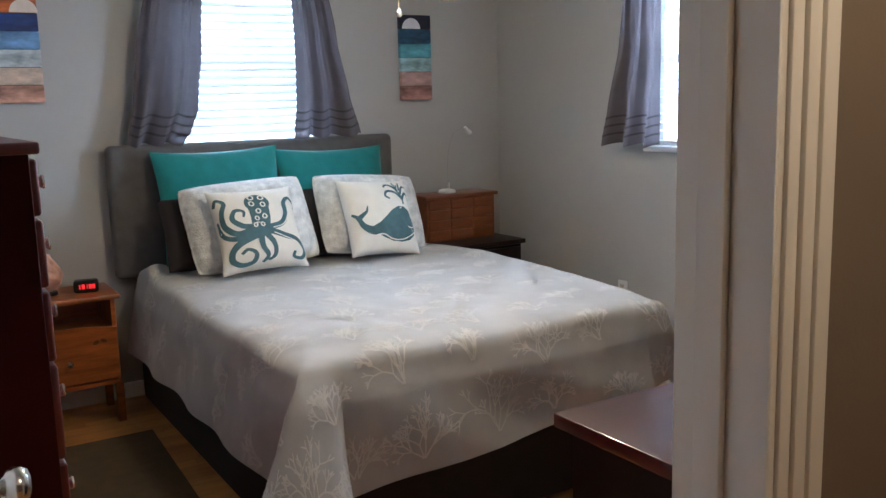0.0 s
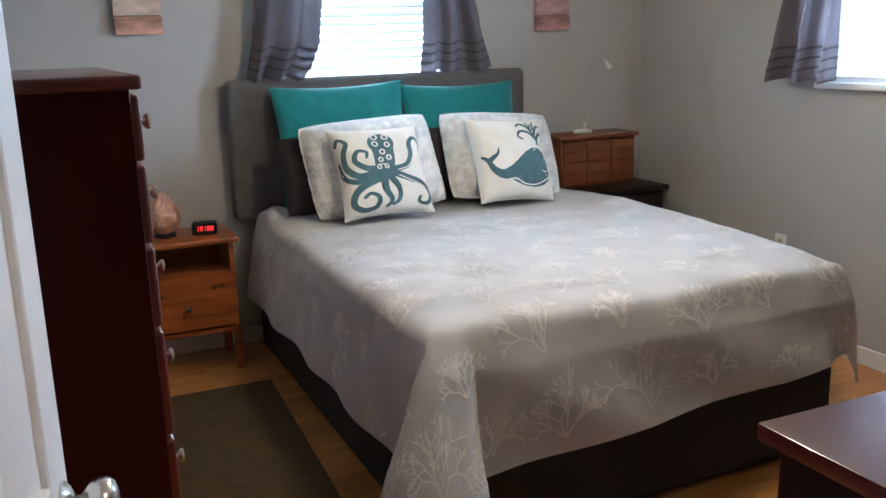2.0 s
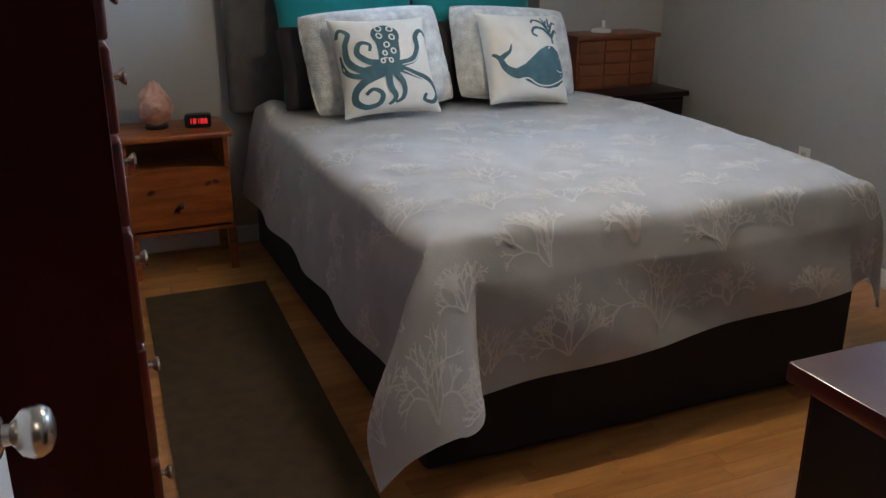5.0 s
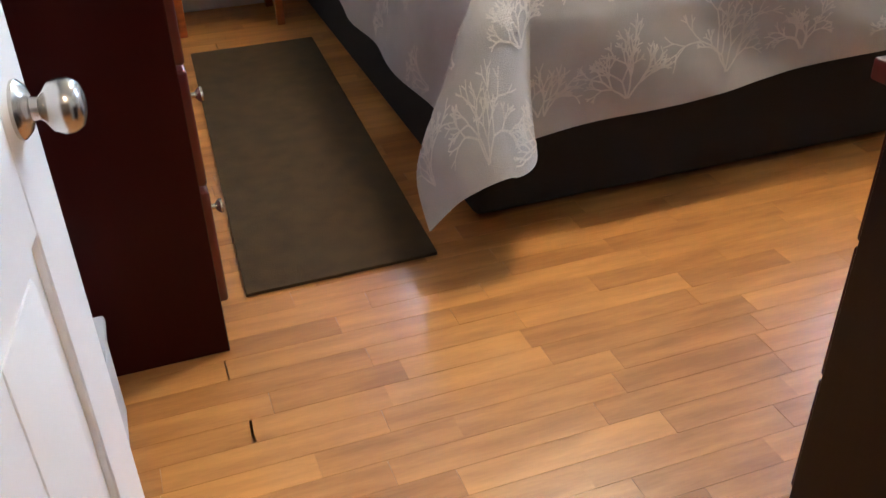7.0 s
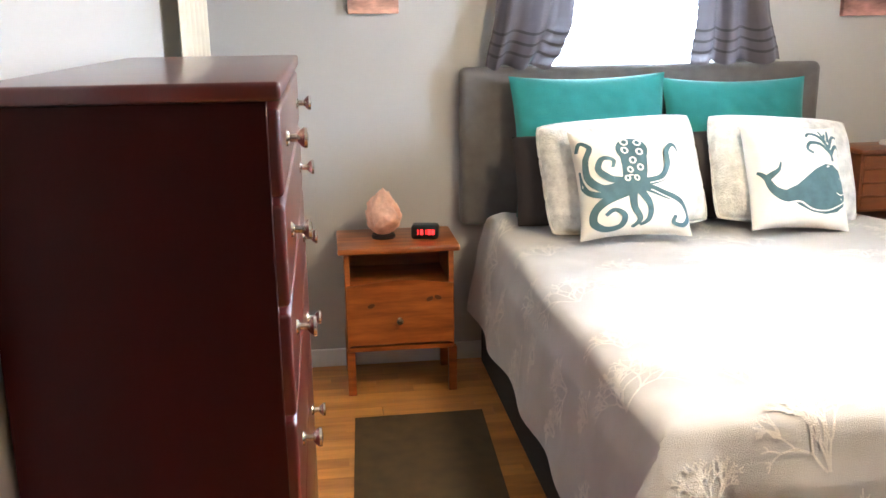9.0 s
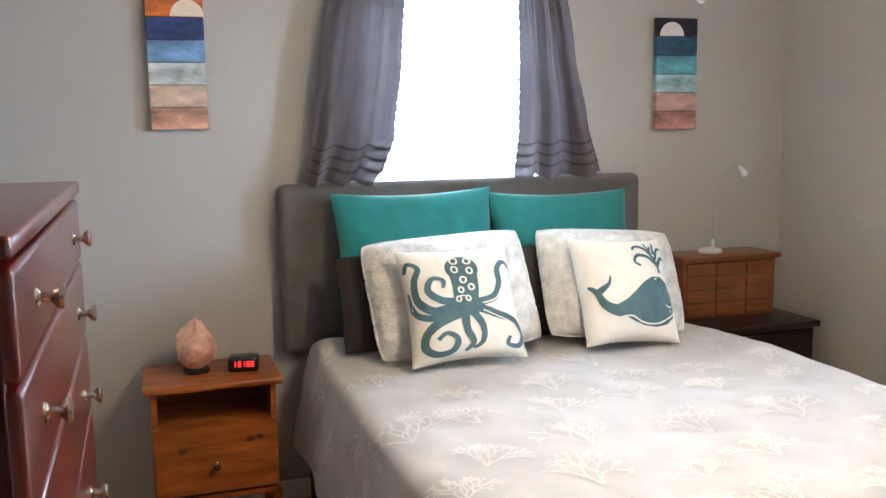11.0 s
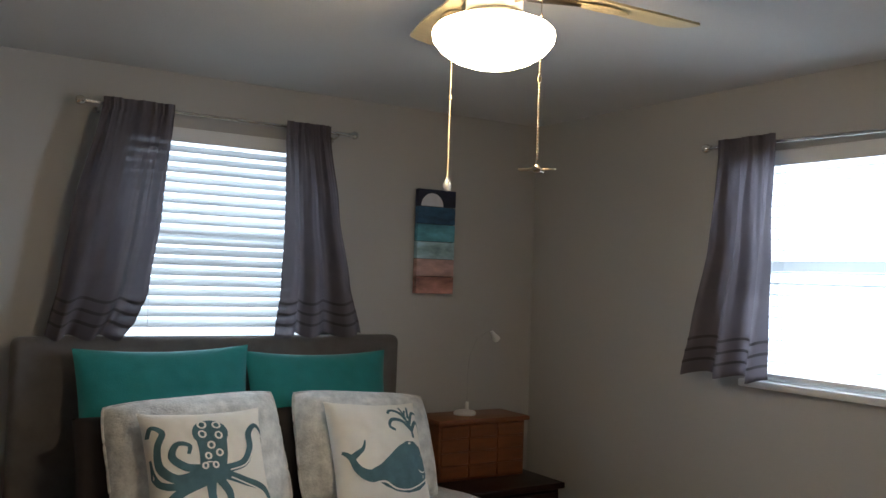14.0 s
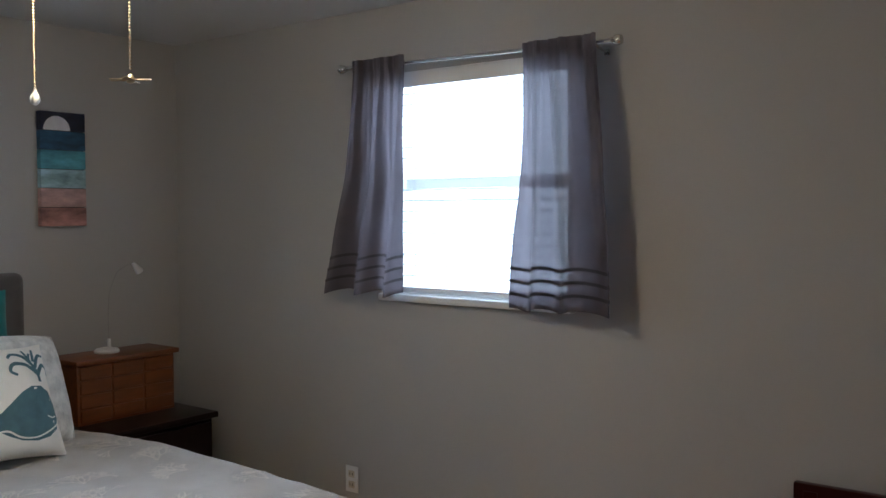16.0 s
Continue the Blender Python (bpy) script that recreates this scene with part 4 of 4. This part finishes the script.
for x0, x1 in ((0.04, 0.52), (0.53, 1.02), (1.03, 1.51)):
    for z0, z1 in ((0.08, 0.33), (0.34, 0.59), (0.60, 0.84)):
        dr = part("drawer", solid(x0, -0.031, z0, x1, -0.012, z1, 0.005, 2), CHERRY_SHADE, con)
        round_knob(dr, Matrix.Translation(((x0 + x1) / 2, -0.012, (z0 + z1) / 2)) @ Matrix.Rotation(-math.pi / 2, 4, "X"))
tv = thing("media_box", "flat black media box on the console", "media box", (-0.43, -3.665, 0.887), turn=-3)
part("case", solid(0, -0.25, 0.006, 0.38, 0, 0.052, 0.005, 2), BLACK, tv)
for x in (0.03, 0.33):
    for y in (-0.03, -0.23):
        part("foot", solid(x, y, 0, x + 0.02, y + 0.015, 0.007), BLACK, tv)

pan = thing("wooden_panel", "dark cherry wooden panel leaning against the side wall", "panel", (XE - 0.018, -3.95, 0))
part("board", solid(-0.034, 0, 0.0, -0.004, 0.915, 0.79, 0.004, 2), CHERRY_SHADE, pan)
for y in (0.03, 0.845):
    part("batten", solid(-0.042, y, 0.02, -0.0345, y + 0.04, 0.77, 0.002, 1), CHERRY_SHADE, pan)

bin_ob = thing("storage_box", "pale grey plastic storage box behind the door", "box", (-1.85, -2.97, 0))
part("tub", solid(0, 0, 0, 0.17, 0.22, 0.23, 0.012, 3), GREYBOX, bin_ob)
part("lid", solid(-0.006, -0.006, 0.2305, 0.176, 0.226, 0.252, 0.006, 2), GREYBOX, bin_ob)

# ---- cream drape in the corner ----
drp = thing("drape", "cream floor-length drape on the side wall", "curtain")
part("cloth", sheet(lambda u, v: Vector((XW + 0.06 + 0.022 * math.sin(u * 34) * (0.6 + 0.4 * v), -0.95 + 0.62 * u, 2.08 - 2.05 * v)), 80, 24), CREAMCURT, drp)
part("pole", tube([(XW + 0.06, -1.45, 2.09), (XW + 0.06, -0.30, 2.09)], 0.009, 10), CHROME, drp)
for y in (-1.40, -0.34):
    part("bracket", tube([(XW + 0.001, y, 2.09), (XW + 0.06, y, 2.09)], 0.006, 8), CHROME, drp)

# ---- outlet ----
out = thing("wall_outlet", "white wall outlet with two sockets", "outlet", (XE - 0.001, -1.19, 0.40))
part("plate", solid(-0.006, -0.036, 0, 0, 0.036, 0.115, 0.003, 2), WHITE, out)
for z in (0.020, 0.066):
    s = part("socket", solid(-0.009, -0.017, z, -0.0062, 0.017, z + 0.029, 0.0012, 1), BEIGE, out)
    for y in (-0.007, 0.007):
        part("slot", solid(-0.0098, y - 0.0015, z + 0.010, -0.0092, y + 0.0015, z + 0.021), BLACK, s)


plug = thing("wall_outlet", "white wall outlet with a plugged-in adapter", "outlet", (1.56, -0.001, 0.78))
part("plate", solid(-0.036, -0.006, 0, 0.036, 0, 0.115, 0.003, 2), WHITE, plug)
part("adapter", solid(-0.02, -0.038, 0.055, 0.02, -0.0065, 0.10, 0.005, 2), WHITE, plug)


# ---- ceiling fan ----
def build_fan():
    cx, cy = -0.046, -2.06
    f = thing("ceiling_fan", "cream ceiling fan with cane-inset blades and a lit frosted bowl", "ceiling fan", (cx, cy, 0))
    part("canopy", lathe([(0, H - 0.001), (0.135, H - 0.001), (0.145, H - 0.012), (0.13, H - 0.035), (0.10, H - 0.05), (0, H - 0.051)], Matrix(), 40), BEIGE, f)
    part("motor_housing", lathe([(0, H - 0.051), (0.10, H - 0.051), (0.145, H - 0.062), (0.15, H - 0.085), (0.12, H - 0.105), (0.07, H - 0.11), (0, H - 0.111)], Matrix(), 40), BEIGE, f)
    part("hub", lathe([(0, 2.329), (0.085, 2.329), (0.09, 2.318), (0.075, 2.296), (0.05, 2.290), (0, 2.289)], Matrix(), 32), IRON, f, "dark metal hub")
    part("switch_housing", lathe([(0, 2.289), (0.062, 2.289), (0.066, 2.270), (0.066, 2.240), (0, 2.239)], Matrix(), 32), BEIGE, f)
    part("light_fitter", lathe([(0, 2.2395), (0.068, 2.2395), (0.080, 2.234), (0.086, 2.226), (0.086, 2.219), (0, 2.2185)], Matrix(), 40), BEIGE, f)
    part("bowl", lathe([(0, 2.218), (0.112, 2.218), (0.130, 2.210), (0.140, 2.199), (0.142, 2.190), (0.139, 2.174), (0.122, 2.152), (0.092, 2.132), (0.055, 2.119), (0.02, 2.113), (0, 2.1125)], Matrix(), 48), BULB, f, "lit frosted glass bowl")
    n = 5
    for k in range(n):
        a = radians(0 + k * 360 / n)
        R = Matrix.Rotation(a, 4, "Z")
        pts = []
        for i in range(13):
            t = i / 12
            pts.append((0.20 + 0.40 * t, 0.050 + 0.022 * min(1, t * 1.6)))
        top = [(x, w) for x, w in pts] + [(0.60 + 0.03 * math.sin(q), 0.072 * math.cos(q)) for q in (math.pi * j / 12 for j in range(1, 12))] + [(x, -w) for x, w in reversed(pts)]
        bl = prism(top, -0.006, 0.0)
        bl.transform(Matrix.Rotation(-math.pi / 2, 4, "X"))
        M = R @ Matrix.Translation((0, 0, 2.322)) @ Matrix.Rotation(radians(11), 4, "X")
        bl.transform(M)
        b = part("blade", bl, BLADE, f)
        cane = lathe([(0, 0), (0.050, 0), (0.049, 0.0015), (0, 0.002)], Matrix.Diagonal((1.7, 0.9, 1, 1)), 24)
        cane.transform(M @ Matrix.Translation((0.33, 0, -0.0082)))
        part("cane_inset", cane, CANE, b)
        iron = tube([(0.07, 0.0, -0.012), (0.11, 0.012, -0.020), (0.15, 0.018, -0.016), (0.21, 0.012, -0.010), (0.26, 0.0, -0.009)], [0.012, 0.010, 0.010, 0.009, 0.006], 8)
        iron.transform(M)
        part("blade_iron", iron, IRON, f)
    for (x, y, z0, kind) in ((-0.017, 0.150, 1.85, "ball"), (0.020, -0.150, 1.868, "fan")):
        z1 = 2.206
        r0 = Vector((x, y, 0)).normalized()
        st = (r0.x * 0.066, r0.y * 0.066, 2.255)
        bm = tube([st, (x * 0.8, y * 0.8, 2.252), (x, y, 2.24), (x, y, z1)], 0.0016, 6)
        z = z1
        while z > z0 + 0.02:
            bmesh.ops.create_uvsphere(bm, u_segments=6, v_segments=4, radius=0.0027, matrix=Matrix.Translation((x, y, z)))
            z -= 0.0068
        ch = part("pull_chain", bm, BRASS, f, "beaded pull chain")
        part("connector", lathe([(0, 0), (0.0042, 0.002), (0.0042, 0.012), (0, 0.014)], Matrix.Translation((x, y, 2.06)), 10), BRASS, ch)
        if kind == "ball":
            part("pull_ball", lathe([(0, -0.017), (0.008, -0.013), (0.0115, -0.004), (0.0095, 0.005), (0.005, 0.011), (0.003, 0.020), (0, 0.022)], Matrix.Translation((x, y, z0 + 0.004)), 16), CRYSTAL, ch, "clear acrylic ball")
        else:
            bm = lathe([(0, -0.006), (0.008, -0.004), (0.009, 0.004), (0.004, 0.012), (0, 0.014)], Matrix.Translation((x, y, z0)), 12)
            for q in range(4):
                mm = Matrix.Translation((x, y, z0 + 0.002)) @ Matrix.Rotation(radians(38 + 90 * q), 4, "Z") @ Matrix.Rotation(radians(14), 4, "X")
                r = bmesh.ops.create_cube(bm, size=1.0, matrix=mm @ Matrix.Translation((0.024, 0, 0)) @ Matrix.Diagonal((0.034, 0.012, 0.002, 1)))
            part("fan_pull", bm, BRASS, ch, "miniature fan pull")


build_fan()

# ---- round ceiling vent ----
vent = thing("ceiling_vent", "round cream metal ceiling vent with dark slots", "ceiling vent", (0.49, -2.075, H))
part("rim", lathe([(0.095, -0.001), (0.128, -0.001), (0.131, -0.007), (0.12, -0.018), (0.10, -0.022), (0.093, -0.014)], Matrix(), 40), BEIGE, vent)
part("throat", lathe([(0, -0.001), (0.092, -0.001), (0.092, -0.004), (0, -0.005)], Matrix(), 32), BLACK, vent)
for r in (0.022, 0.046, 0.070):
    part("ring", lathe([(r, -0.006), (r + 0.003, -0.006), (r + 0.010, -0.018), (r + 0.007, -0.019)], Matrix(), 32), BEIGE, vent)
for k in range(2):
    bm = solid(-0.094, -0.003, -0.021, 0.094, 0.003, -0.0185, 0.0008, 1)
    bm.transform(Matrix.Rotation(math.pi * k / 2 + 0.4, 4, "Z"))
    part("spoke", bm, BEIGE, vent)

# ---- floor planks ----
floor = tagged(part("floor", solid(XW - T, YS - T + 0.0015, -0.06, XE + T, YN + T, -0.009), SUBFLOOR), "golden oak laminate strip floor", "floor", kind="structure")
rnd = random.Random(4)
plank_meshes = {}
PW = 0.072
y = YS - 0.02
while y < YN - 0.002:
    yw = min(PW, YN - 0.001 - y)
    x = XW + 0.001
    first = rnd.uniform(0.15, 0.8)
    while x < XE - 0.002:
        ln = first if first else rnd.choice((0.30, 0.38, 0.46, 0.55))
        first = 0
        ln = min(ln, XE - 0.001 - x)
        if XE - x - ln < 0.1:
            ln = XE - 0.001 - x
        key = (round(ln, 2), round(yw, 3))
        if key not in plank_meshes:
            plank_meshes[key] = mesh_of("plank", solid(0.0002, 0.0002, -0.0085, ln - 0.0002, yw - 0.0002, 0.0, 0.0005, 1), PLANK)
        p = new("plank", plank_meshes[key])
        p.parent = floor
        p.location = (x, y, 0)
        x += ln
    y += PW
